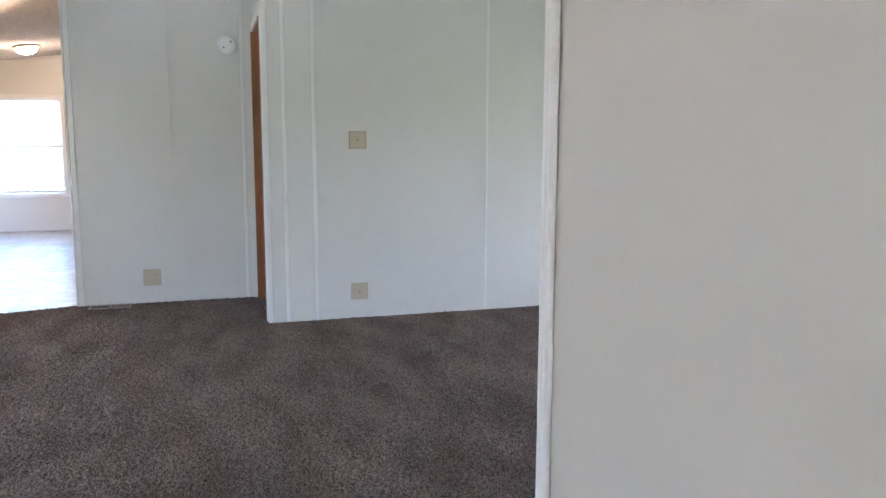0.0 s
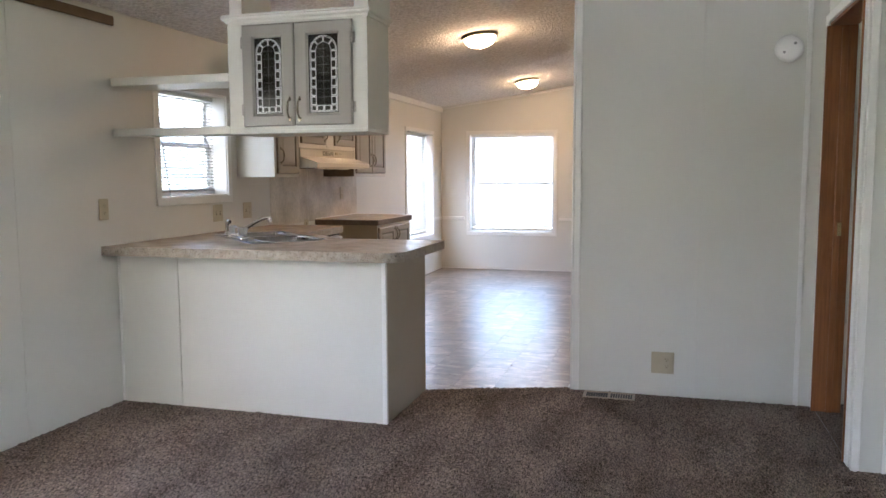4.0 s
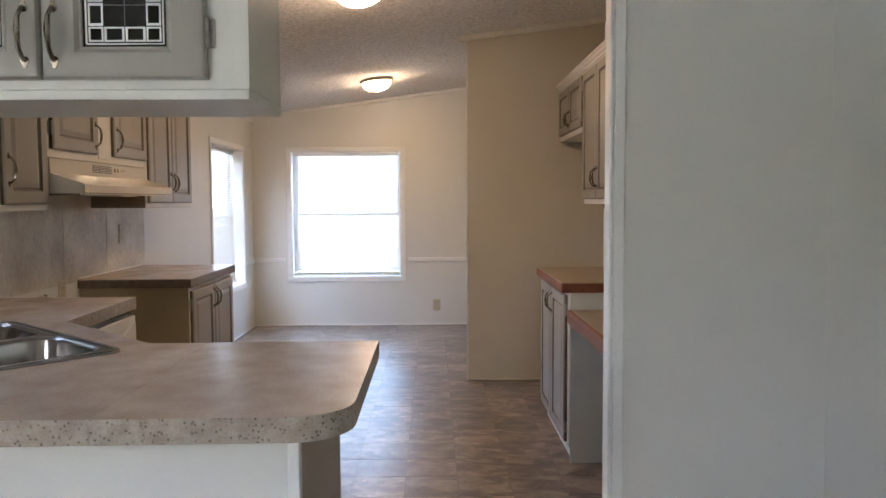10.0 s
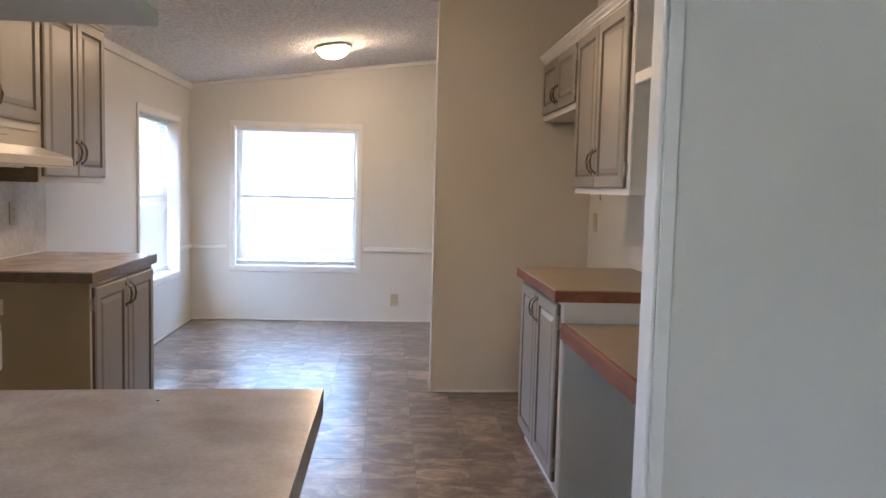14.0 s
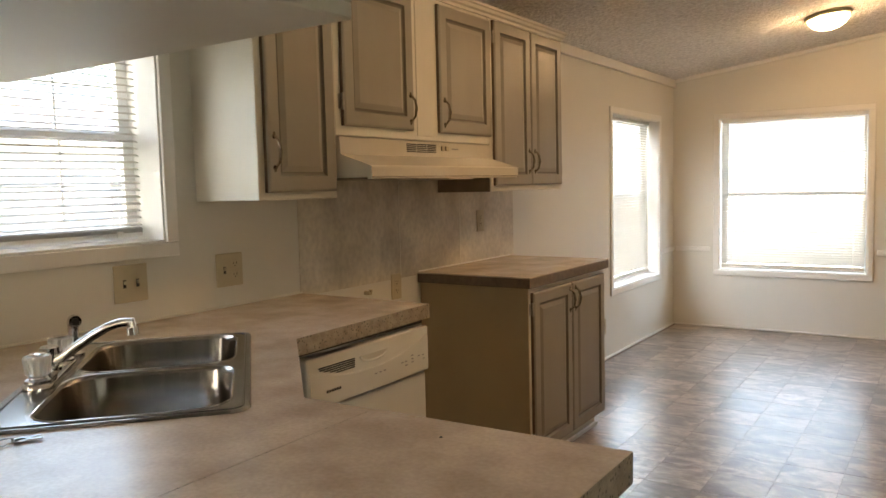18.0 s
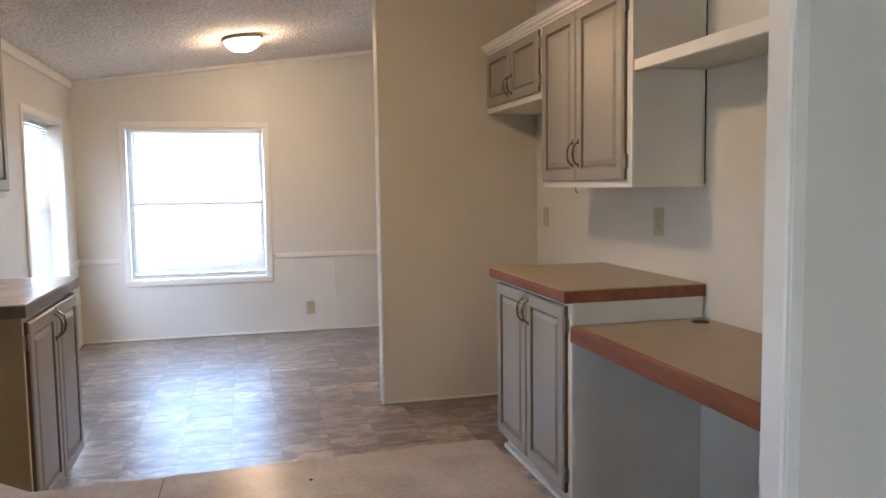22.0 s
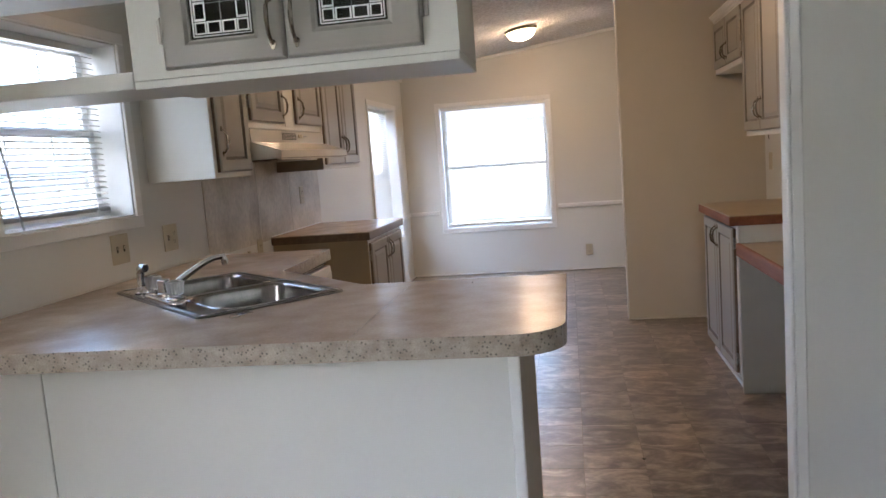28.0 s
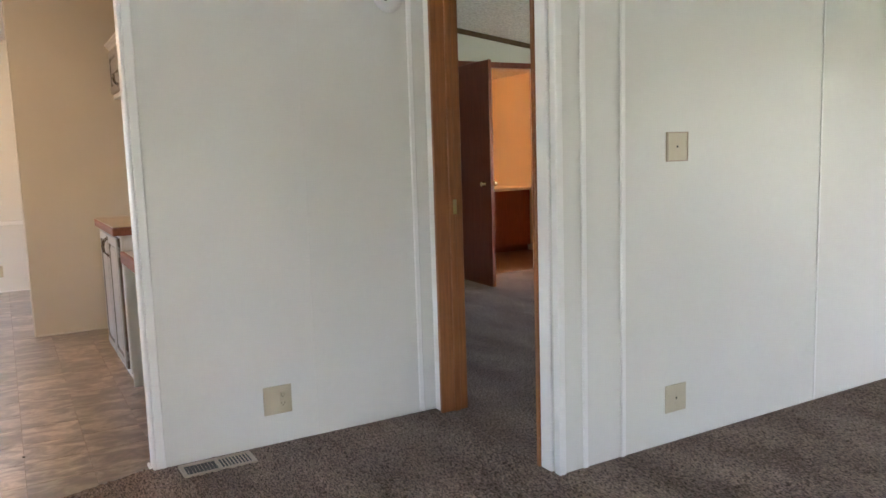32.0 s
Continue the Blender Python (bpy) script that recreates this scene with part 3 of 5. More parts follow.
    for u in (a + 0.10, b - 0.10):
        part("cord", tube(tube(bmesh.new(), [f(u, e - 0.013, bottom + 0.01), f(u, e - 0.013, hi - 0.03)], 0.0009, 5), [f(u, e + 0.013, bottom + 0.01), f(u, e + 0.013, hi - 0.03)], 0.0009, 5), M_WHITE, bl)
        slab("cord_clip", M_WHITE, bl, u - 0.012, u + 0.012, e - 0.0145, e - 0.0105, bottom - 0.002, bottom + 0.020, f=f)
    if wand:
        part("wand", tube(bmesh.new(), [f(a + 0.075, e - 0.020, hi - 0.03), f(a + 0.078, e - 0.022, hi - 0.30), f(a + 0.080, e - 0.023, hi - wand)], 0.0032, 6), M_WHITE, bl)
    return w


west = lambda u, w, z: (-w, u, z)
north = lambda u, w, z: (u, YE + w, z)
east = lambda u, w, z: (XR + w, u, z)
south = lambda u, w, z: (u, YB - w, z)
window("window_1", "white kitchen window over the sink with deep reveal", west, W1, blinds=1, wand=0, lean=20, pitch=0.0225, depth=0.135, thick=THICK_W)
window("window_2", "white dining side window with lowered blind", west, W2, blinds=1, wand=0, lean=49, depth=0.125, thick=THICK_W)
window("window_3", "white double-hung dining window with lowered blind", north, W3, blinds=1, wand=0.68, lean=49, inset=0.072)
# these four stand out of view, added to light the rooms
window("added_window_4", "unseen white living room window added for daylight", west, WL, thick=THICK_W)
window("added_window_5", "unseen white living room window added for daylight", east, WR)
window("added_window_6", "unseen white living room window added for daylight", south, WB)
window("added_window_7", "unseen white bedroom window added for daylight", east, WD)
# the loose tilt wand of the sink window hangs askew
wnd = thing("blind_wand", "grey plastic tilt wand hanging askew before the blind", "blind wand", (-0.03, -0.49, 1.16))
part("wand", tube(bmesh.new(), [(-0.028, -0.49, 1.82), (-0.02, -0.46, 1.50), (-0.012, -0.40, 1.166)], 0.0038, 6), M_WAND, wnd)


# ---------- cabinetry ----------
def door_map(origin, u, n):
    """Lays (along, out, up) into the world from a door's lower corner, its way along and its way out."""
    o, u, n = Vector(origin), Vector(u), Vector(n)
    return lambda a, w, z: tuple(o + u * a + n * w + Vector((0, 0, z)))


def ring_points(w, h, inset, arch):
    """One contour of a panelled door, its top edge dipping at the ends by arch."""
    pts = [(inset, inset), (w - inset, inset)]
    for k in range(13):
        s = 1 - 2 * k / 12
        dip = arch * (1 - math.cos(min(1, max(0, (abs(s) - 0.25) / 0.6)) * math.pi)) / 2
        pts.append((w / 2 + s * (w / 2 - inset), h - inset - dip))
    return pts


def raised_door(name, parent, f, w, h, material, arch=0.0, rail=0.052, label=""):
    """A raised-panel door: eased edge, frame, moulded groove and raised field."""
    rings = [(0.0, 0.0, 0), (0.0, 0.013, 0), (0.004, 0.018, 0), (0.009, 0.020, 0), (rail, 0.020, 1), (rail + 0.005, 0.012, 1), (rail + 0.010, 0.0105, 1), (rail + 0.014, 0.0115, 1), (rail + 0.034, 0.0185, 1)]
    bm = bmesh.new()
    loops = [[bm.verts.new(f(x, d, z)) for x, z in ring_points(w, h, i, arch * a)] for i, d, a in rings]
    count = len(loops[0])
    for li, (p, q) in enumerate(zip(loops, loops[1:])):
        for k in range(count):
            face = bm.faces.new((p[k], p[(k + 1) % count], q[(k + 1) % count], q[k]))
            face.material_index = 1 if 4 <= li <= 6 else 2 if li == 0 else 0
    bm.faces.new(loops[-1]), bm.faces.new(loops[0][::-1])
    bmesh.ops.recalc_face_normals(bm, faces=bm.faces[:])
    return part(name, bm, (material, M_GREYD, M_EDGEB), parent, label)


def pull(parent, f, a, z, tall=0.10):
    """A bow handle, upright at (a, z) on a door's face."""
    h = tall / 2
    pts = [(a, 0.020, z - h), (a, 0.030, z - h + 0.004), (a, 0.043, z - h * 0.62), (a, 0.048, z), (a, 0.043, z + h * 0.62), (a, 0.030, z + h - 0.004), (a, 0.020, z + h)]
    bm = tube(bmesh.new(), [f(*p) for p in pts], [0.0052, 0.0042, 0.0046, 0.0060, 0.0046, 0.0042, 0.0052], 8)
    for s in (-1, 1):
        tube(bm, [f(a, 0.0195, z + s * h), f(a, 0.0225, z + s * h)], 0.0085, 10)
        tube(bm, [f(a, 0.0195, z + s * (h + 0.010)), f(a, 0.0220, z + s * (h + 0.010))], 0.0048, 8)
    part("handle", bm, M_NICKEL, parent, "curved worn nickel pull", smooth=True)


def hinge(parent, f, a, z, side):
    """A surface hinge: leaf on the frame, knuckle with end balls, two screws."""
    bm = box(bmesh.new(), a, a + side * 0.016, 0.0005, 0.0040, z - 0.027, z + 0.027, f, 0.001)
    tube(bm, [f(a + side * 0.001, 0.012, z - 0.031), f(a + side * 0.001, 0.012, z - 0.028), f(a + side * 0.001, 0.012, z + 0.028), f(a + side * 0.001, 0.012, z + 0.031)], [0.0030, 0.0052, 0.0052, 0.0030], 8)
    for s in (-1, 1):
        tube(bm, [f(a + side * 0.010, 0.004, z + s * 0.017), f(a + side * 0.010, 0.0055, z + s * 0.017)], 0.0028, 6)
    part("hinge", bm, M_HINGE, parent, "small nickel hinge")


def cabinet_door(cab, f, w, h, hinge_side, handle_z, arch=0.0, rail=0.052, tall=0.10, hinges=(0.1, 0.9)):
    """A door with its pull near the free edge and hinges on the other one."""
    d = raised_door("door", cab, f, w, h, M_GREY, arch, rail)
    pull(d, f, w - 0.028 if hinge_side < 0 else 0.028, handle_z, tall)
    for q in hinges:
        hinge(d, f, 0.0 if hinge_side < 0 else w, h * q, hinge_side)
    return d


# kitchen wall cabinets with range hood
up = thing("wall_cabinet", "cream wall cabinet with one grey raised-panel door", "cabinet", (0.0, 0.365, 1.29), group="kitchen wall cabinets")
slab("body", M_CREAM, up, 0.002, 0.31, 0.365, 0.735, 1.29, 2.10, bevel=0.003)
cabinet_door(up, door_map((0.31, 0.392, 1.315), (0, 1, 0), (1, 0, 0)), 0.326, 0.775, 1, 0.13)
up = thing("wall_cabinet", "cream cabinet over the range hood with two grey doors", "cabinet", (0.0, 0.735, 1.51), group="kitchen wall cabinets")
slab("body", M_CREAM, up, 0.002, 0.309, 0.737, 1.818, 1.512, 2.10, bevel=0.003)
slab("stile", M_CREAM, up, 0.309, 0.313, 1.235, 1.345, 1.53, 2.09, bevel=0.001)
cabinet_door(up, door_map((0.31, 0.770, 1.548), (0, 1, 0), (1, 0, 0)), 0.425, 0.535, -1, 0.085, hinges=(0.16, 0.84))
cabinet_door(up, door_map((0.31, 1.385, 1.548), (0, 1, 0), (1, 0, 0)), 0.430, 0.535, 1, 0.085, hinges=(0.16, 0.84))
up = thing("wall_cabinet", "cream tall wall cabinet with two narrow grey doors", "cabinet", (0.0, 1.82, 1.29), group="kitchen wall cabinets")
slab("body", M_CREAM, up, 0.002, 0.31, 1.820, 2.60, 1.29, 2.10, bevel=0.003)
slab("bare_side", M_BARE, up, 0.012, 0.308, 1.8148, 1.8198, 1.291, 1.508, bevel=0, label="bare brown board side")
cabinet_door(up, door_map((0.31, 1.850, 1.318), (0, 1, 0), (1, 0, 0)), 0.365, 0.775, -1, 0.12)
cabinet_door(up, door_map((0.31, 2.222, 1.318), (0, 1, 0), (1, 0, 0)), 0.362, 0.775, 1, 0.12)


def crown(name, label, pts, out=0.035, z0=2.10, parent=None, material=None):
    """A stepped cornice along a polyline; the outward side is to the right of its way."""
    prof = [(0, 0), (0.008, 0), (0.010, 0.012), (0.022, 0.018), (0.026, 0.030), (out, 0.034), (out, 0.044), (0, 0.044)]
    bm = bmesh.new()
    rows = []
    for i, p in enumerate(pts):
        p = Vector(p)
        d0 = (p - Vector(pts[i - 1])).normalized() if i else None
        d1 = (Vector(pts[i + 1]) - p).normalized() if i + 1 < len(pts) else None
        ns = [Vector((d.y, -d.x)) for d in (d0, d1) if d is not None]
        n = sum(ns, Vector((0, 0)))
        n = n / max(0.01, n.dot(ns[0]))
        rows.append([bm.verts.new((p.x + n.x * o, p.y + n.y * o, z0 + z)) for o, z in prof])
    for a, b in zip(rows, rows[1:]):
        for k in range(len(prof)):
            bm.faces.new((a[k], a[(k + 1) % len(prof)], b[(k + 1) % len(prof)], b[k]))
    bm.faces.new(rows[0]), bm.faces.new(rows[-1])
    bmesh.ops.recalc_face_normals(bm, faces=bm.faces[:])
    return part(name, bm, material or M_CREAM, parent, label, category="cornice" if parent is None else "")


crown("cabinet_cornice", "cream stepped cornice along the wall cabinets", [(0.0, 0.365), (0.31, 0.365), (0.31, 2.60), (0.0, 2.60)])

# range hood
hood = thing("range_hood", "almond enamel range hood under the wall cabinet", "range hood", (0.0, 0.745, 1.36))
bm = bmesh.new()
prof = [(0.003, 1.508), (0.318, 1.508), (0.322, 1.445), (0.455, 1.402), (0.462, 1.396), (0.462, 1.364), (0.455, 1.360), (0.003, 1.360)]
ends = [[bm.verts.new((x, y, z)) for x, z in prof] for y in (0.746, 1.814)]
for k in range(len(prof)):
    bm.faces.new((ends[0][k], ends[0][(k + 1) % len(prof)], ends[1][(k + 1) % len(prof)], ends[1][k]))
bm.faces.new(ends[0]), bm.faces.new(ends[1])
bmesh.ops.recalc_face_normals(bm, faces=bm.faces[:])
part("canopy", bm, M_HOOD, hood)
slab("rim_lip", M_HOOD, hood, 0.440, 0.460, 0.748, 1.812, 1.354, 1.3598, bevel=0.001)
for k in range(3):
    y = 1.145 + k * 0.072
    for j in range(5):
        slab("vent_slot", M_DARK, hood, 0.3205, 0.3235, y, y + 0.062, 1.462 + j * 0.0075, 1.4655 + j * 0.0075, bevel=0)
for k in range(2):
    slab("switch", M_ALMOND, hood, 0.320, 0.327, 1.390 + k * 0.032, 1.412 + k * 0.032, 1.472, 1.492)
slab("badge", M_GREYMARK, hood, 0.3208, 0.3225, 1.475, 1.525, 1.479, 1.484, bevel=0)
slab("filter", M_STEEL, hood, 0.06, 0.40, 0.80, 1.35, 1.3545, 1.3598)
slab("lamp_lens", M_HOOD, hood, 0.16, 0.34, 1.42, 1.62, 1.350, 1.3598, bevel=0.002, label="clear lamp lens")

# lower cabinet beyond the range gap
low = thing("base_cabinet", "grey two-door base cabinet with cream side panel", "cabinet", (0.3, 2.1, 0.0))
slab("body", M_CREAM, low, 0.004, 0.585, 1.662, 2.53, 0.09, 0.864)
slab("side_panel", M_SIDE, low, 0.004, 0.586, 1.655, 1.662, 0.0, 0.864, label="tan side panel")
slab("toe_kick", M_CREAM, low, 0.004, 0.53, 1.663, 2.53, 0.0, 0.09)
slab("shoe_moulding", M_WHITE, low, 0.530, 0.545, 1.663, 2.53, 0.0, 0.018)
cabinet_door(low, door_map((0.585, 1.682, 0.095), (0, 1, 0), (1, 0, 0)), 0.405, 0.745, -1, 0.665)
cabinet_door(low, door_map((0.585, 2.095, 0.095), (0, 1, 0), (1, 0, 0)), 0.405, 0.745, 1, 0.665)
ct = thing("worktop", "grey-beige laminate worktop with brown edge on the base cabinet", "worktop", (0.3, 2.1, 0.864))
slab("top_sheet", M_LAM, ct, 0.004, 0.608, 1.632, 2.552, 0.908, 0.914, bevel=0.001)
slab("edge_band", M_EDGEB, ct, 0.004, 0.608, 1.632, 2.552, 0.864, 0.9078, bevel=0.002)
slab("caulk_line", M_WHITE, ct, 0.0045, 0.010, 1.64, 2.552, 0.914, 0.920, bevel=0.002)

# sink-side base: dishwasher and carcass under the L-shaped worktop
dw = thing("dishwasher", "white built-in dishwasher under the worktop", "dishwasher", (0.3, 0.54, 0.0))
slab("body", M_APPL, dw, 0.03, 0.585, 0.245, 0.835, 0.10, 0.845)
slab("door_panel", M_APPL, dw, 0.5855, 0.605, 0.247, 0.833, 0.13, 0.672, bevel=0.004)
bm = box(bmesh.new(), 0.5855, 0.620, 0.226, 0.833, 0.682, 0.838, bevel=0.006, segs=2)
ctl = part("control_panel", bm, M_APPL, dw)
sweep = [(0.233 + 0.593 * k / 16, 0.7585 + 0.062 * ((k / 16 - 0.48) / 0.52) ** 2 * (0.75 if k < 8 else 0.92)) for k in range(17)]
bm = bmesh.new()
rows_ = [[bm.verts.new((x, y, z)) for y, z in [(0.233, 0.688), (0.826, 0.688)] + sweep[::-1]] for x in (0.6185, 0.6248)]
bm.faces.new(rows_[0][::-1]), bm.faces.new(rows_[1])
for k in range(len(rows_[0])):
    j = (k + 1) % len(rows_[0])
    bm.faces.new((rows_[0][k], rows_[0][j], rows_[1][j], rows_[1][k]))
bmesh.ops.recalc_face_normals(bm, faces=bm.faces[:])
bmesh.ops.bevel(bm, geom=[e for e in bm.edges if all(v.co.x > 0.624 for v in e.verts)], offset=0.003, segments=2, affect="EDGES")
part("fascia", bm, M_APPL, ctl)
for j, y in enumerate((0.352, 0.325, 0.298, 0.280, 0.276)):
    slab("vent_slot", M_DARK, ctl, 0.6195, 0.6212, y, 0.438, 0.7745 + j * 0.0064, 0.7782 + j * 0.0064, bevel=0)
arc_ = [(0.6205, 0.531 - 0.067 * math.cos(math.pi * k / 12), 0.802 - 0.022 * math.sin(math.pi * k / 12)) for k in range(13)]
part("handle", tube(bmesh.new(), arc_, 0.0048, 7), M_APPL, ctl, "moulded white grip", smooth=True)
# flat darker plate in the grip: the hollow's shade as colour
bm = bmesh.new()
rows_ = [[bm.verts.new((x, y, z)) for _, y, z in arc_] for x in (0.6195, 0.6215)]
bm.faces.new(rows_[0][::-1]), bm.faces.new(rows_[1])
for k in range(13):
    bm.faces.new((rows_[0][k], rows_[0][(k + 1) % 13], rows_[1][(k + 1) % 13], rows_[1][k]))
bmesh.ops.recalc_face_normals(bm, faces=bm.faces[:])
part("handle_shade", bm, M_HOOD, ctl)
# solid dark strip that paints the shade of the cavity under the worktop
slab("gap_shade_strip", M_DARK, dw, 0.40, 0.596, 0.228, 0.832, 0.8455, 0.8625, bevel=0, label="dark strip painted as the shade under the worktop")
for y, z in ((0.527, 0.732), (0.550, 0.7325), (0.573, 0.733), (0.668, 0.737), (0.688, 0.738), (0.690, 0.725), (0.724, 0.752), (0.7245, 0.7405), (0.7255, 0.729), (0.762, 0.743), (0.786, 0.742), (0.790, 0.728)):
    slab("button_mark", M_GREYMARK, ctl, 0.6246, 0.6254, y, y + 0.012, z, z + 0.0035, bevel=0)
for k in range(6):
    slab("badge", M_DARK, ctl, 0.6246, 0.6254, 0.302 + 0.0112 * k, 0.3105 + 0.0112 * k, 0.7245, 0.7325, bevel=0, label="dark maker's mark")
slab("toe_panel", M_DARK, dw, 0.03, 0.53, 0.247, 0.833, 0.0, 0.10)

pen = thing("kitchen_peninsula", "white panelled kitchen peninsula base facing the living room", "peninsula", (0.8, -0.6, 0.0))
slab("front_panel", M_WALL, pen, 0.003, 0.3935, -0.930, -0.918, 0.0, 0.860, bevel=0.002)
slab("front_panel", M_WALL, pen, 0.3965, 1.620, -0.930, -0.918, 0.0, 0.860, bevel=0.002)
slab("seam_backing", M_CREAM, pen, 0.38, 0.41, -0.9175, -0.912, 0.0, 0.860, bevel=0)
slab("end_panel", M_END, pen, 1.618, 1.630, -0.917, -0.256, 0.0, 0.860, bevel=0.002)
slab("corner_trim", M_WHITE, pen, 1.607, 1.6335, -0.9335, -0.912, 0.0, 0.861, bevel=0.003)
slab("wall_trim", M_WHITE, pen, 0.001, 0.018, -0.940, -0.9305, 0.0, 0.862, bevel=0.003)
slab("back_panel", M_CREAM, pen, 1.10, 1.617, -0.268, -0.256, 0.09, 0.860)
slab("carcass", M_CREAM, pen, 0.02, 1.60, -0.90, -0.875, 0.02, 0.850)
bm = bmesh.new()
vs = [bm.verts.new((x, y, z)) for z in (0.09, 0.860) for x, y in ((1.10, -0.268), (0.625, 0.185), (0.612, 0.172), (1.088, -0.280))]
for q in ((0, 1, 2, 3), (4, 5, 6, 7), (0, 1, 5, 4), (1, 2, 6, 5), (2, 3, 7, 6), (3, 0, 4, 7)):
    bm.faces.new([vs[i] for i in q])
bmesh.ops.recalc_face_normals(bm, faces=bm.faces[:])
part("corner_front", bm, M_GREY, pen)

# L-shaped worktop with a rounded outer corner and a cut-out for the sink
SINK_C, SINK_A = Vector((0.606, -0.285)), radians(137.8)
TOP, THICK = 0.914, 0.050
YF = -1.035


def sink_world(u, v, z):
    c, s = math.cos(SINK_A), math.sin(SINK_A)
    return (SINK_C.x + u * c + v * s, SINK_C.y + u * s - v * c, z)


def sheet(outline, hole, z, thick, mats, parent, name):
    bm = bmesh.new()
    edges = []
    for loop in (outline, hole):
        vs = [bm.verts.new((x, y, z)) for x, y in loop]
        edges += [bm.edges.new((a, b)) for a, b in zip(vs, vs[1:] + vs[:1])] if vs else []
    bmesh.ops.triangle_fill(bm, edges=edges, use_beauty=True, use_dissolve=False)
    ex = bmesh.ops.extrude_face_region(bm, geom=bm.faces[:])
    bmesh.ops.translate(bm, verts=[v for v in ex["geom"] if isinstance(v, bmesh.types.BMVert)], vec=(0, 0, -thick))
    bmesh.ops.recalc_face_normals(bm, faces=bm.faces[:])
    for q in bm.faces:
        q.material_index = 0 if q.normal.z > 0.5 else 1
    return part(name, bm, mats, parent)


wt = thing("worktop", "L-shaped grey-beige laminate worktop with speckled edge", "worktop", (0.8, -0.5, 0.864))
hole = [sink_world(u, v, 0)[:2] for u, v in ((-0.386, -0.164), (0.386, -0.164), (0.386, 0.214), (-0.386, 0.214))]
sheet([(0.003, YF - 0.03), (1.2545, YF), (1.2545, -0.252), (1.085, -0.258), (0.645, 0.168), (0.620, 0.845), (0.003, 0.850)], hole, TOP, THICK, (M_LAM, M_SPECK), wt, "sink_section")
arc = [(1.745 - 0.12 + 0.12 * math.sin(a), YF + 0.005 + 0.12 - 0.12 * math.cos(a)) for a in [k * math.pi / 16 for k in range(9)]]
sheet([(1.2560, YF), *arc, (1.745, -0.232), (1.2560, -0.250)], (), TOP, THICK, (M_LAM, M_SPECK), wt, "end_section")
slab("seam", M_DARK, wt, 1.2545, 1.2560, YF + 0.004, -0.255, TOP - 0.01, TOP - 0.0009, bevel=0)
slab("caulk_line", M_CREAM, wt, 0.004, 0.012, YF, 0.85, TOP, TOP + 0.007, bevel=0.002)

# sink
sk = thing("kitchen_sink", "stainless double-bowl drop-in sink set diagonally", "sink", (*SINK_C, TOP))
rim = rounded(0.80, 0.475, 0.035)


def bowl_loop(du, w, d, front, back, n=7):
    """One contour of a bowl: tight corners at the front, wide ones towards the faucet."""
    out = []
    for cx, cy, r, a in ((w / 2, d / 2, front, 0), (-w / 2, d / 2, front, 90), (-w / 2, -d / 2, back, 180), (w / 2, -d / 2, back, 270)):
        ox, oy = cx - math.copysign(r, cx), cy - math.copysign(r, cy)
        out += [(du + ox + r * math.cos(radians(a + 90 * k / n)), 0.025 + oy + r * math.sin(radians(a + 90 * k / n))) for k in range(n + 1)]
    return out


BOWLS = (-0.1925, 0.1925)
bm = bmesh.new()
edges = []
for loop in (rim, *[bowl_loop(du, 0.372, 0.362, 0.078, 0.080) for du in BOWLS]):
    vs = [bm.verts.new(sink_world(u, v, TOP + 0.006)) for u, v in loop]
    edges += [bm.edges.new((a, b)) for a, b in zip(vs, vs[1:] + vs[:1])]
bmesh.ops.triangle_fill(bm, edges=edges, use_beauty=True)
rim_vs = [bm.verts.new(sink_world(u * 1.010, v * 1.014, TOP + 0.0008)) for u, v in rim]
bm.verts.ensure_lookup_table()
for k in range(len(rim)):
    bm.faces.new((bm.verts[k], bm.verts[(k + 1) % len(rim)], rim_vs[(k + 1) % len(rim)], rim_vs[k]))
bmesh.ops.recalc_face_normals(bm, faces=bm.faces[:])
for q in bm.faces:
    if q.normal.z < 0:
        q.normal_flip()
part("rim", bm, M_STEEL, sk)
ridge = [sink_world(u, v, TOP + 0.0062) for u, v in rounded(0.776, 0.452, 0.030)]
part("rim_bead", tube(bmesh.new(), ridge + ridge[:1], 0.0024, 7, False), M_STEEL, sk, "bright raised bead", smooth=True)
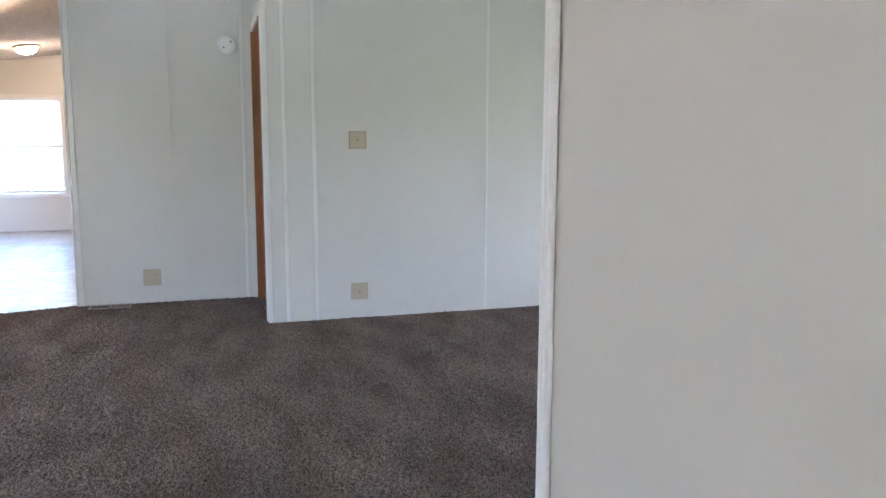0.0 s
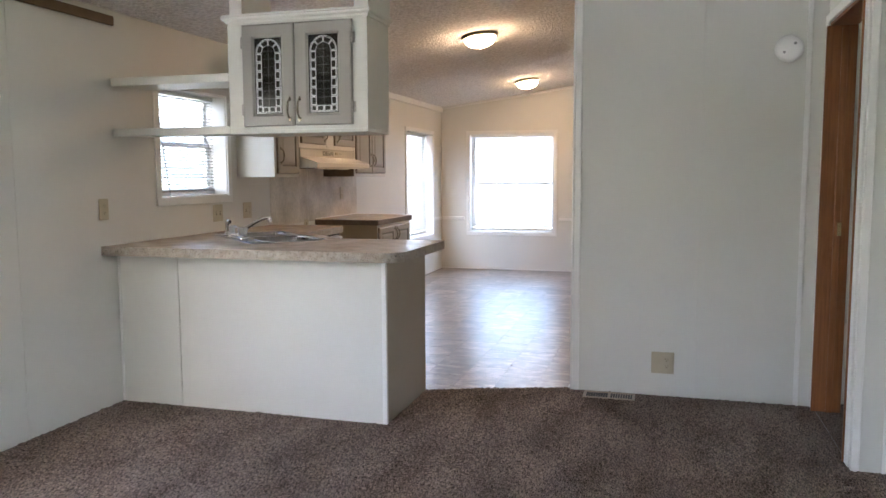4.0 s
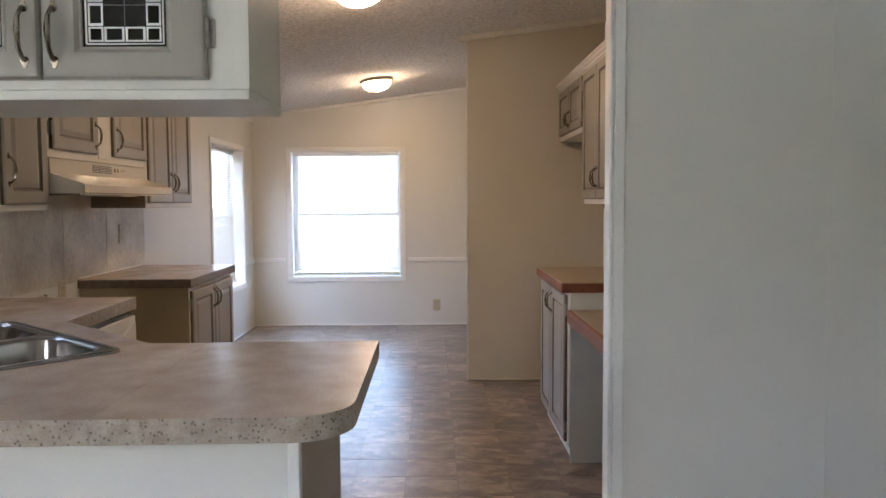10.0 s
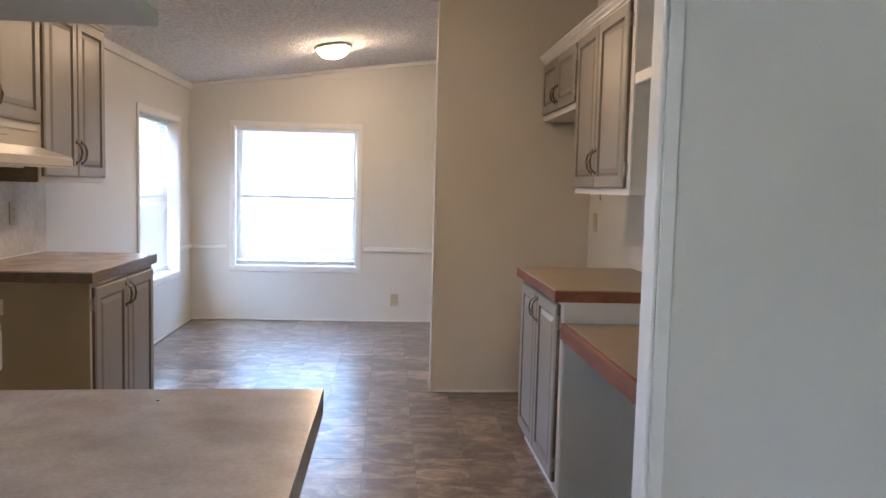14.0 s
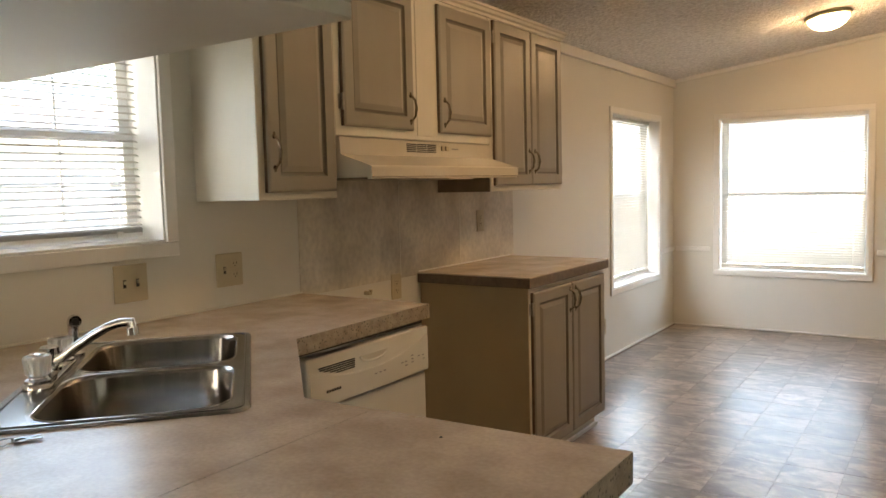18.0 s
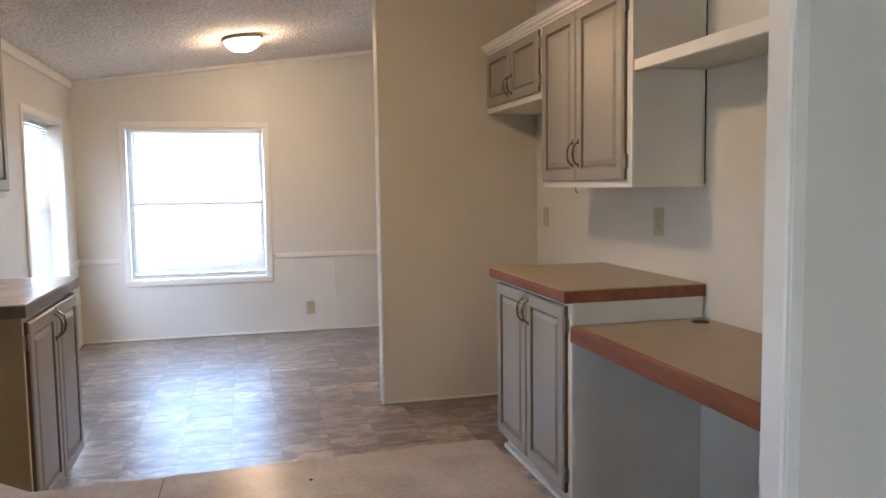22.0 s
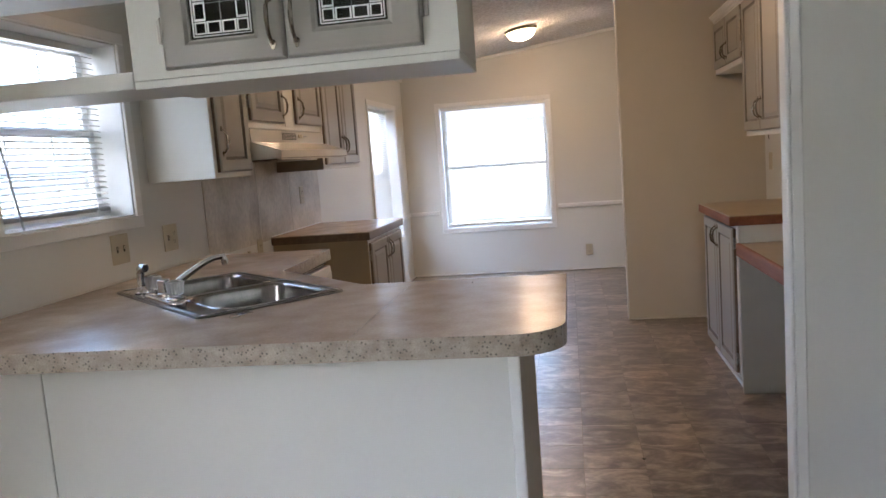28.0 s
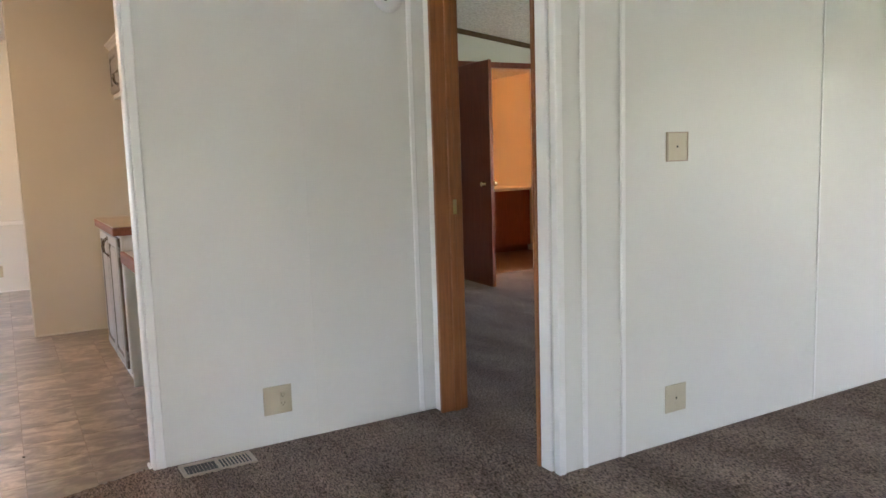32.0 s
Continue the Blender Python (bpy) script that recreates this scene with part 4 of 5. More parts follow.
for du in BOWLS:
    bm = bmesh.new()
    loops = []
    for w, d, fr_, bk, z in ((0.372, 0.362, 0.078, 0.080, 0.0062), (0.368, 0.358, 0.077, 0.079, 0.0072), (0.362, 0.352, 0.076, 0.078, 0.0050), (0.356, 0.346, 0.076, 0.078, -0.004), (0.344, 0.334, 0.076, 0.078, -0.125),
                             (0.334, 0.324, 0.076, 0.078, -0.146), (0.305, 0.295, 0.076, 0.078, -0.160), (0.22, 0.21, 0.07, 0.07, -0.165), (0.06, 0.06, 0.029, 0.029, -0.168)):
        loops.append([bm.verts.new(sink_world(u, v, TOP + z)) for u, v in bowl_loop(du, w, d, fr_, bk)])
    for p, q in zip(loops, loops[1:]):
        for k in range(len(p)):
            bm.faces.new((p[k], p[(k + 1) % len(p)], q[(k + 1) % len(p)], q[k]))
    bm.faces.new(loops[-1])
    bmesh.ops.recalc_face_normals(bm, faces=bm.faces[:])
    for q in bm.faces:
        q.normal_flip() if (q.calc_center_median() - Vector(sink_world(du, 0.03, TOP - 0.03))).dot(q.normal) > 0 else None
    bowl = part("bowl", bm, M_BOWL, sk, smooth=True)
    lip = [sink_world(u, v, TOP + 0.0066) for u, v in bowl_loop(du, 0.370, 0.360, 0.0775, 0.0795)]
    part("bowl_lip", tube(bmesh.new(), lip + lip[:1], 0.0016, 6, False), M_CHROME, bowl, "bright rolled lip", smooth=True)
    x, y, z = sink_world(du, 0.03, TOP - 0.1675)
    drain = part("drain", lathe(bmesh.new(), [(0.0, 0.001), (0.022, 0.001), (0.026, 0.004), (0.042, 0.005), (0.045, 0.002)], (x, y, z)), M_CHROME, sk, smooth=True)
slab("deck_crease", M_STEEL, sk, -0.36, 0.36, -0.226, -0.221, TOP + 0.0055, TOP + 0.0085, f=sink_world, bevel=0.001)

FV = -0.192
fa = thing("kitchen_faucet", "chrome two-handle faucet with clear acrylic knobs", "faucet", sink_world(0, FV, TOP + 0.006))
bm = bmesh.new()
plan = rounded(0.270, 0.060, 0.0295, 7)
tiers = [[bm.verts.new(sink_world(u * a, v * b + FV, TOP + z)) for u, v in plan] for a, b, z in ((1.0, 1.0, 0.0062), (1.0, 1.0, 0.014), (0.985, 0.95, 0.018), (0.95, 0.80, 0.0205))]
for p, q in zip(tiers, tiers[1:]):
    for k in range(len(p)):
        bm.faces.new((p[k], p[(k + 1) % len(p)], q[(k + 1) % len(p)], q[k]))
bm.faces.new(tiers[-1]), bm.faces.new(tiers[0])
bmesh.ops.recalc_face_normals(bm, faces=bm.faces[:])
part("base_plate", bm, M_CHROME, fa, smooth=True)
for u in (-0.102, 0.102):
    x, y, z = sink_world(u, FV, TOP + 0.0195)
    part("knob_collar", lathe(bmesh.new(), [(0.027, 0), (0.027, 0.006), (0.020, 0.010), (0.019, 0.013), (0.0, 0.013)], (x, y, z)), M_CHROME, fa, smooth=True)
    kn = part("knob", lathe(bmesh.new(), [(0.0, 0.0135), (0.018, 0.0135), (0.0245, 0.019), (0.0265, 0.034), (0.0285, 0.052), (0.026, 0.057), (0.0, 0.059)], (x, y, z), 32, 0.08), M_ACRYL, fa, "clear fluted acrylic knob")
    part("cap", lathe(bmesh.new(), [(0.015, 0.0592), (0.015, 0.0612), (0.0, 0.062)], (x, y, z), 16), M_CHROME, kn)
    part("stem", lathe(bmesh.new(), [(0.009, 0.0140), (0.009, 0.040), (0.0, 0.040)], (x, y, z), 12), M_CHROME, kn)
x, y, z = sink_world(0, FV, TOP + 0.0195)
part("spout_base", lathe(bmesh.new(), [(0.023, 0), (0.023, 0.010), (0.019, 0.014), (0.019, 0.040), (0.020, 0.042), (0.020, 0.054), (0.017, 0.057), (0.0, 0.057)], (x, y, z)), M_CHROME, fa, smooth=True)
pts = [(-0.002, FV + 0.008, 0.040), (-0.010, FV + 0.028, 0.052), (-0.022, FV + 0.062, 0.076), (-0.035, FV + 0.100, 0.101), (-0.045, FV + 0.130, 0.118), (-0.052, FV + 0.152, 0.1255), (-0.058, FV + 0.172, 0.128), (-0.063, FV + 0.186, 0.128)]
part("spout", tube(bmesh.new(), [sink_world(u, v, TOP + w) for u, v, w in pts], [0.0125, 0.0120, 0.0112, 0.0105, 0.0100, 0.0098, 0.0096, 0.0096], 14), M_CHROME, fa, smooth=True)
part("aerator", tube(bmesh.new(), [sink_world(-0.0615, FV + 0.181, TOP + 0.130), sink_world(-0.0620, FV + 0.183, TOP + 0.117), sink_world(-0.0622, FV + 0.1835, TOP + 0.1165), sink_world(-0.0625, FV + 0.185, TOP + 0.101)], [0.0100, 0.0105, 0.0125, 0.0122], 14), M_CHROME, fa, smooth=True)
sp = thing("sink_sprayer", "chrome pull-out sink sprayer in its holder", "sprayer", sink_world(0.235, FV, TOP + 0.006))
x, y, z = sink_world(0.235, FV, TOP + 0.006)
part("holder", lathe(bmesh.new(), [(0.024, 0.0005), (0.024, 0.006), (0.017, 0.014), (0.0145, 0.026), (0.0, 0.026)], (x, y, z)), M_CHROME, sp, smooth=True)
part("spray_body", tube(bmesh.new(), [(x, y, z + 0.026), (x, y, z + 0.055), (x, y, z + 0.072), (x + 0.003, y - 0.001, z + 0.083), (x + 0.014, y - 0.004, z + 0.090), (x + 0.026, y - 0.008, z + 0.089)], [0.0125, 0.0125, 0.0135, 0.0150, 0.0158, 0.0150], 14), M_CHROME, sp, smooth=True)
part("spray_face", tube(bmesh.new(), [(x + 0.0262, y - 0.008, z + 0.089), (x + 0.0285, y - 0.0088, z + 0.0885)], 0.0095, 14), M_DARK, sp, "dark nozzle face")
# keys on the worktop
ky = thing("key_ring", "two small steel keys on a ring on the worktop", "keys", (0.845, -0.705, TOP))
part("ring", tube(bmesh.new(), [(0.842 + 0.016 * math.cos(a), -0.712 + 0.016 * math.sin(a), TOP + 0.0035 + 0.002 * math.sin(a)) for a in [k * math.tau / 16 for k in range(17)]], 0.0012, 6, False), M_STEEL, ky, smooth=True)
for a in (58, 82):
    kf = lambda u, v, w, a=a: (0.849 + u * math.cos(radians(a)) - v * math.sin(radians(a)), -0.701 + u * math.sin(radians(a)) + v * math.cos(radians(a)), TOP + 0.0005 + w + 0.0022 * (a > 30))
    key = part("key", box(box(bmesh.new(), 0.0, 0.020, -0.010, 0.010, 0, 0.002, kf, 0.0009), 0.020, 0.045, -0.004, 0.003, 0, 0.002, kf), M_STEEL, ky)

def crumb(x, y, z, seed, label, size=1.0):
    """A small dry scrap lying on a surface."""
    rnd = random.Random(seed)
    c = thing("debris_scrap", label, "debris", (x, y, z))
    bm = bmesh.new()
    pts = [(x + size * rnd.uniform(0.004, 0.009) * math.cos(k), y + size * rnd.uniform(0.006, 0.016) * math.sin(k), z + 0.0006) for k in (0, 0.9, 1.9, 2.8, 3.9, 5.1)]
    top = [bm.verts.new((p[0], p[1], p[2] + size * rnd.uniform(0.001, 0.004))) for p in pts]
    base = [bm.verts.new(p) for p in pts]
    bm.faces.new(top), bm.faces.new(base[::-1])
    for k in range(6):
        bm.faces.new((base[k], base[(k + 1) % 6], top[(k + 1) % 6], top[k]))
    bmesh.ops.recalc_face_normals(bm, faces=bm.faces[:])
    part("scrap", bm, M_DARK, c)


crumb(1.455, -0.324, TOP, 2, "tiny dark crumb on the laminate worktop", 0.35)
crumb(2.015, 0.480, 0.0, 4, "small dry leaf scrap on the vinyl floor")

# ---------- overhead cabinet and shelves above the peninsula ----------
oh = thing("overhead_cabinet", "white overhead cabinet with two grey glazed doors", "cabinet", (1.15, -0.75, 1.525))
X0, X1, YA, YZ, Z0, Z1 = 0.755, 1.546, -0.930, -0.620, 1.522, 2.100
slab("bottom", M_OVERSHADE, oh, X0, X1, YA, YZ, Z0, Z0 + 0.020, bevel=0.002)
slab("side", M_OVERSHADE, oh, X0, X0 + 0.016, YA + 0.018, YZ, Z0 + 0.0205, Z1, bevel=0.001)
slab("side", M_OVERSHADE, oh, X1 - 0.016, X1, YA + 0.018, YZ, Z0 + 0.0205, Z1, bevel=0.001)
slab("back", M_CREAM, oh, X0 + 0.017, X1 - 0.017, YZ - 0.012, YZ, Z0 + 0.0205, Z1, bevel=0)
slab("top", M_OVERSHADE, oh, X0, X1, YA + 0.018, YZ, Z1, Z1 + 0.012, bevel=0)
slab("inner_shelf", M_CREAM, oh, X0 + 0.017, X1 - 0.017, YA + 0.05, YZ - 0.0125, 1.815, 1.830, bevel=0)
fr = bmesh.new()
for q in ((X0, X0 + 0.115, Z0 + 0.0205, Z1), (X1 - 0.105, X1, Z0 + 0.0205, Z1), (X0 + 0.115, X1 - 0.105, Z0 + 0.0205, Z0 + 0.06), (X0 + 0.115, X1 - 0.105, Z1 - 0.05, Z1), (1.12, 1.175, Z0 + 0.06, Z1 - 0.05)):
    box(fr, q[0], q[1], YA, YA + 0.0175, q[2], q[3])
part("face_frame", fr, M_OVERSHADE, oh)
crown("cornice", "", [(X0, YZ), (X0, YA), (X1, YA), (X1, YZ)], out=0.022, z0=2.098, parent=oh, material=M_OVERSHADE)


def glazed_door(cab, x0, x1, z0, z1, gx0, gx1, gz0, gz1, hinge_side):
    """A grey door with a smoked pane behind an arched white lattice."""
    f = door_map((x0, YA, z0), (1, 0, 0), (0, -1, 0))
    w, h, a0, a1, b0, b1 = x1 - x0, z1 - z0, gx0 - x0, gx1 - x0, gz0 - z0, gz1 - z0
    bm = bmesh.new()
    outer = [(0, 0), (w, 0), (w, h), (0, h)]
    loops = []
    for i, d in ((0.0, 0.0), (0.0, 0.013), (0.005, 0.019), (0.010, 0.020)):
        loops.append([bm.verts.new(f(min(max(x, i), w - i), d, min(max(z, i), h - i))) for x, z in outer])
    for i, d in ((0.012, 0.020), (0.004, 0.014), (0.0, 0.014), (0.0, 0.0)):
        loops.append([bm.verts.new(f(x, d, z)) for x, z in ((a0 - i, b0 - i), (a1 + i, b0 - i), (a1 + i, b1 + i), (a0 - i, b1 + i))])
    for p, q in zip(loops, loops[1:]):
        for k in range(4):
            bm.faces.new((p[k], p[(k + 1) % 4], q[(k + 1) % 4], q[k]))
    bmesh.ops.recalc_face_normals(bm, faces=bm.faces[:])
    d = part("door", bm, M_GREY, cab)
    part("pane", box(bmesh.new(), a0, a1, 0.004, 0.007, b0, b1, f), M_GLASSD, d, "smoked glass pane")
    cx, r0, r1, base, top = (a0 + a1) / 2, (a1 - a0) / 2 - 0.011, (a1 - a0) / 2 - 0.041, b0 + 0.010, b1 - 0.010
    zc = top - r0

    def arch(r, lowz):
        pts = [(cx - r, lowz), (cx - r, zc)] + [(cx - r * math.cos(k * math.pi / 14), zc + r * math.sin(k * math.pi / 14)) for k in range(1, 14)] + [(cx + r, zc), (cx + r, lowz)]
        return pts

    cells = []
    edge = base + (r0 - r1)
    steps = [edge + (zc - edge) * k / 6 for k in range(7)]
    for sx in (-1, 1):
        lo_, hi_ = sorted((cx + sx * r1, cx + sx * r0))
        cells += [[(lo_, z0_), (hi_, z0_), (hi_, z1_), (lo_, z1_)] for z0_, z1_ in zip([base] + steps, steps)]
    cells += [[(cx + q * r1, base), (cx + (q + 1) * r1, base), (cx + (q + 1) * r1, edge), (cx + q * r1, edge)] for q in (-1, 0)]
    for k in range(4):
        ang = [math.pi * (k + q / 4) / 4 for q in range(5)]
        cells.append([(cx + r1 * math.cos(t_), zc + r1 * math.sin(t_)) for t_ in ang][::-1] + [(cx + r0 * math.cos(t_), zc + r0 * math.sin(t_)) for t_ in ang])
    bm = bmesh.new()
    for cell in cells:
        mx_, mz_ = sum(p[0] for p in cell) / len(cell), sum(p[1] for p in cell) / len(cell)
        size = min(max(p[0] for p in cell) - min(p[0] for p in cell), max(p[1] for p in cell) - min(p[1] for p in cell))
        loops = []
        for away, dp in ((0.0009, 0.0072), (0.0009, 0.0095), (0.0040, 0.0095), (0.0040, 0.0072)):
            q = 1 - 2 * away / size
            loops.append([bm.verts.new(f(mx_ + (x - mx_) * q, dp, mz_ + (z - mz_) * q)) for x, z in cell])
        for p, q in zip(loops, loops[1:]):
            for k in range(len(cell)):
                bm.faces.new((p[k], p[(k + 1) % len(cell)], q[(k + 1) % len(cell)], q[k]))
    bmesh.ops.recalc_face_normals(bm, faces=bm.faces[:])
    part("lattice", bm, M_LEAD, d, "white arched lattice")
    bm = bmesh.new()
    rim_ = arch(r0 + 0.0035, base - 0.0035)
    tube(bm, [f(x, 0.0085, z) for x, z in rim_ + [rim_[0]]], 0.0019, 5)
    part("lattice_border", bm, M_LEAD, d, "white arched border")
    part("came", tube(bmesh.new(), [f(cx, 0.0082, edge), f(cx, 0.0082, zc + r1)], 0.0009, 4), M_LEADG, d, "thin grey leading")
    for k in range(1, 8):
        z = edge + (zc + 0.01 - edge) * k / 7
        part("came", tube(bmesh.new(), [f(cx - r1, 0.0082, z), f(cx + r1, 0.0082, z)], 0.0009, 4), M_LEADG, d, "thin grey leading")
    pull(d, f, w - 0.026 if hinge_side < 0 else 0.026, 0.085)
    for q in (0.17, 0.83):
        hinge(d, f, 0.0 if hinge_side < 0 else w, h * q, hinge_side)


glazed_door(oh, 0.846, 1.146, 1.560, 2.085, 0.917, 1.074, 1.622, 2.015, -1)
glazed_door(oh, 1.151, 1.467, 1.560, 2.085, 1.227, 1.391, 1.622, 2.018, 1)
for x0, x1 in ((0.772, 0.845), (1.478, 1.556)):
    bm = bmesh.new()
    vs = [bm.verts.new((x, y, z)) for x in (x0, x1) for y in (YA - 0.004, YZ) for z in (2.1425, ceil(x) + 0.004)]
    for q in ((0, 1, 3, 2), (4, 6, 7, 5), (0, 4, 5, 1), (2, 3, 7, 6), (0, 2, 6, 4), (1, 5, 7, 3)):
        bm.faces.new([vs[i] for i in q])
    bmesh.ops.recalc_face_normals(bm, faces=bm.faces[:])
    part("hanger_post", bm, M_OVERSHADE, oh, "white post up to the ceiling")
for z0, z1, lab in ((1.524, 1.566, "white lower shelf between wall and overhead cabinet"), (1.802, 1.846, "white upper shelf between wall and overhead cabinet")):
    sh = thing("wall_shelf", lab, "shelf", (0.38, -0.75, z0), group="shelves over the peninsula")
    slab("board", M_OVERSHADE, sh, 0.002, 0.754, -0.905, -0.585, z0 + 0.010, z1 - 0.004, bevel=0.002)
    slab("front_edge", M_OVERSHADE, sh, 0.002, 0.754, -0.930, -0.9055, z0, z1, bevel=0.003)

# ---------- desk side of the kitchen ----------
rc = thing("base_cabinet", "light grey two-door base cabinet beside the desk", "cabinet", (2.85, 1.75, 0.0))
slab("body", M_CREAM, rc, 2.586, 3.146, 1.312, 2.19, 0.085, 0.864)
slab("side_panel", M_CREAM, rc, 2.586, 3.146, 1.304, 1.311, 0.0, 0.864)
slab("face_frame", M_WHITE, rc, 2.578, 2.5855, 1.305, 2.19, 0.085, 0.864)
slab("toe_kick", M_CREAM, rc, 2.625, 3.146, 1.3115, 2.19, 0.0, 0.085)
slab("shoe_moulding", M_WHITE, rc, 2.606, 2.6245, 1.305, 2.19, 0.0, 0.022)
cabinet_door(rc, door_map((2.578, 2.150, 0.100), (0, -1, 0), (-1, 0, 0)), 0.392, 0.745, -1, 0.665)
cabinet_door(rc, door_map((2.578, 1.750, 0.100), (0, -1, 0), (-1, 0, 0)), 0.405, 0.745, 1, 0.665)
ct = thing("worktop", "olive-brown laminate worktop with reddish oak edge", "worktop", (2.85, 1.75, 0.864))
slab("top_sheet", M_LAMB, ct, 2.540, 3.148, 1.290, 2.200, 0.909, 0.914, bevel=0.001)
slab("edge_band", M_WOODEDGE, ct, 2.538, 3.148, 1.288, 2.202, 0.864, 0.9088, bevel=0.003, label="reddish oak edge strip")
dk = thing("built_in_desk", "built-in desk with olive-brown top and oak edge", "desk", (2.85, 0.7, 0.0))
slab("top", M_LAMB, dk, 2.590, 3.148, 0.058, 1.303, 0.735, 0.776, bevel=0.001)
slab("edge_band", M_WOODEDGE, dk, 2.568, 2.5895, 0.058, 1.303, 0.712, 0.7775, bevel=0.004, label="reddish oak edge strip")
slab("back_panel", M_WALL, dk, 3.140, 3.149, 0.058, 1.303, 0.0, 0.734)
part("cable_grommet", lathe(bmesh.new(), [(0.0, 0.0008), (0.024, 0.0008), (0.026, 0.003), (0.033, 0.003), (0.034, 0.0005)], (3.075, 1.215, 0.776), 20), M_DARK, dk, "dark brown cable hole")
ru = thing("wall_cabinet", "cream wall cabinet with two tall grey doors", "cabinet", (3.0, 1.76, 1.30), group="desk wall cabinets")
slab("body", M_CREAM, ru, 2.838, 3.146, 1.312, 2.208, 1.30, 2.10)
slab("face_frame", M_WHITE, ru, 2.830, 2.8375, 1.312, 2.208, 1.30, 2.10, bevel=0.001)
cabinet_door(ru, door_map((2.830, 2.186, 1.328), (0, -1, 0), (-1, 0, 0)), 0.395, 0.752, -1, 0.12)
cabinet_door(ru, door_map((2.830, 1.786, 1.328), (0, -1, 0), (-1, 0, 0)), 0.432, 0.752, 1, 0.12)
rs = thing("wall_cabinet", "cream short cabinet over the refrigerator space", "cabinet", (3.0, 2.66, 1.742), group="desk wall cabinets")
slab("body", M_CREAM, rs, 2.838, 3.146, 2.210, 3.106, 1.742, 2.10)
slab("face_frame", M_WHITE, rs, 2.831, 2.8375, 2.210, 3.106, 1.742, 2.10, bevel=0.001)
cabinet_door(rs, door_map((2.830, 3.062, 1.775), (0, -1, 0), (-1, 0, 0)), 0.405, 0.305, -1, 0.085, rail=0.05, tall=0.09, hinges=(0.2, 0.8))
cabinet_door(rs, door_map((2.830, 2.650, 1.775), (0, -1, 0), (-1, 0, 0)), 0.405, 0.305, 1, 0.085, rail=0.05, tall=0.09, hinges=(0.2, 0.8))
crown("cabinet_cornice", "cream stepped cornice along the desk cabinets", [(2.83, 3.106), (2.83, 1.312), (3.146, 1.312)], z0=2.10, material=M_WHITE)
# solid dark strip painting the shade in the slit against the wall
slab("scribe_shade_strip", M_DARK, ru, 3.1462, 3.1488, 1.3085, 1.3118, 1.31, 2.09, bevel=0)
sh = thing("wall_shelf", "cream shelf over the desk beside the wall cabinet", "shelf", (3.0, 0.7, 1.742))
slab("board", M_CREAM, sh, 2.860, 3.148, 0.058, 1.311, 1.755, 1.782)
slab("front_edge", M_WHITE, sh, 2.834, 2.8595, 0.058, 1.311, 1.742, 1.786, bevel=0.003)
hk = thing("cup_hook", "small dark hook under the wall cabinet", "hook", (2.9, 1.98, 1.28))
part("hook", tube(bmesh.new(), [(2.90, 1.98, 1.30), (2.90, 1.98, 1.282), (2.90, 1.974, 1.274), (2.90, 1.966, 1.276)], 0.0025, 6), M_DARK, hk)


# ---------- fittings on the walls ----------
def plate(name, label, category, f, a, z, w, h, kind_):
    """A wall plate with its screws and outlets or switches; f lays (along, out, up) into the world."""
    p = thing(name, label, category, f(a, 0, z), group="wall plates")
    part("plate", box(bmesh.new(), a - w / 2, a + w / 2, 0.0005, 0.006, z - h / 2, z + h / 2, f, 0.003, 2), M_ALMOND, p)
    gangs = {"outlet": [(0, "o")], "switch": [(0, "s")], "combo": [(-0.023, "s"), (0.023, "o")], "double": [(-0.023, "s"), (0.023, "s")], "blank": [], "half": [(0.023, "o")], "thermostat": [(0, "t")]}[kind_]
    for du, g in gangs:
        u = a + du
        if g == "o":
            for dz in (-0.0195, 0.0195):
                o = part("receptacle", box(bmesh.new(), u - 0.0165, u + 0.0165, 0.006, 0.0078, z + dz - 0.014, z + dz + 0.014, f, 0.0008), M_ALMOND, p)
                for su in (-0.0065, 0.0065):
                    slab("slot", M_DARK, o, u + su - 0.0011, u + su + 0.0011, 0.0079, 0.0083, z + dz - 0.001, z + dz + 0.008, f=f, bevel=0)
                part("ground_hole", tube(bmesh.new(), [f(u, 0.0075, z + dz - 0.007), f(u, 0.0083, z + dz - 0.007)], 0.0026, 8), M_DARK, o)
            part("screw", tube(bmesh.new(), [f(u, 0.0055, z), f(u, 0.0072, z)], 0.0032, 8), M_ALMOND, p)
        if g == "s":
            slab("slot", M_DARK, p, u - 0.0055, u + 0.0055, 0.006, 0.0064, z - 0.0125, z + 0.0125, f=f, bevel=0)
            part("toggle", box(bmesh.new(), u - 0.004, u + 0.004, 0.0062, 0.016, z - 0.001, z + 0.009, f, 0.001), M_ALMOND, p)
        if g in "st":
            for dz in (-0.030, 0.030):
                part("screw", tube(bmesh.new(), [f(u, 0.0055, z + dz), f(u, 0.0072, z + dz)], 0.0032, 8), M_ALMOND, p)
        if g == "t":
            slab("jack", M_ALMOND, p, u - 0.012, u + 0.012, 0.006, 0.0085, z - 0.012, z + 0.012, f=f)
            slab("socket", M_DARK, p, u - 0.005, u + 0.005, 0.0085, 0.0088, z - 0.004, z + 0.004, f=f, bevel=0)
    return p


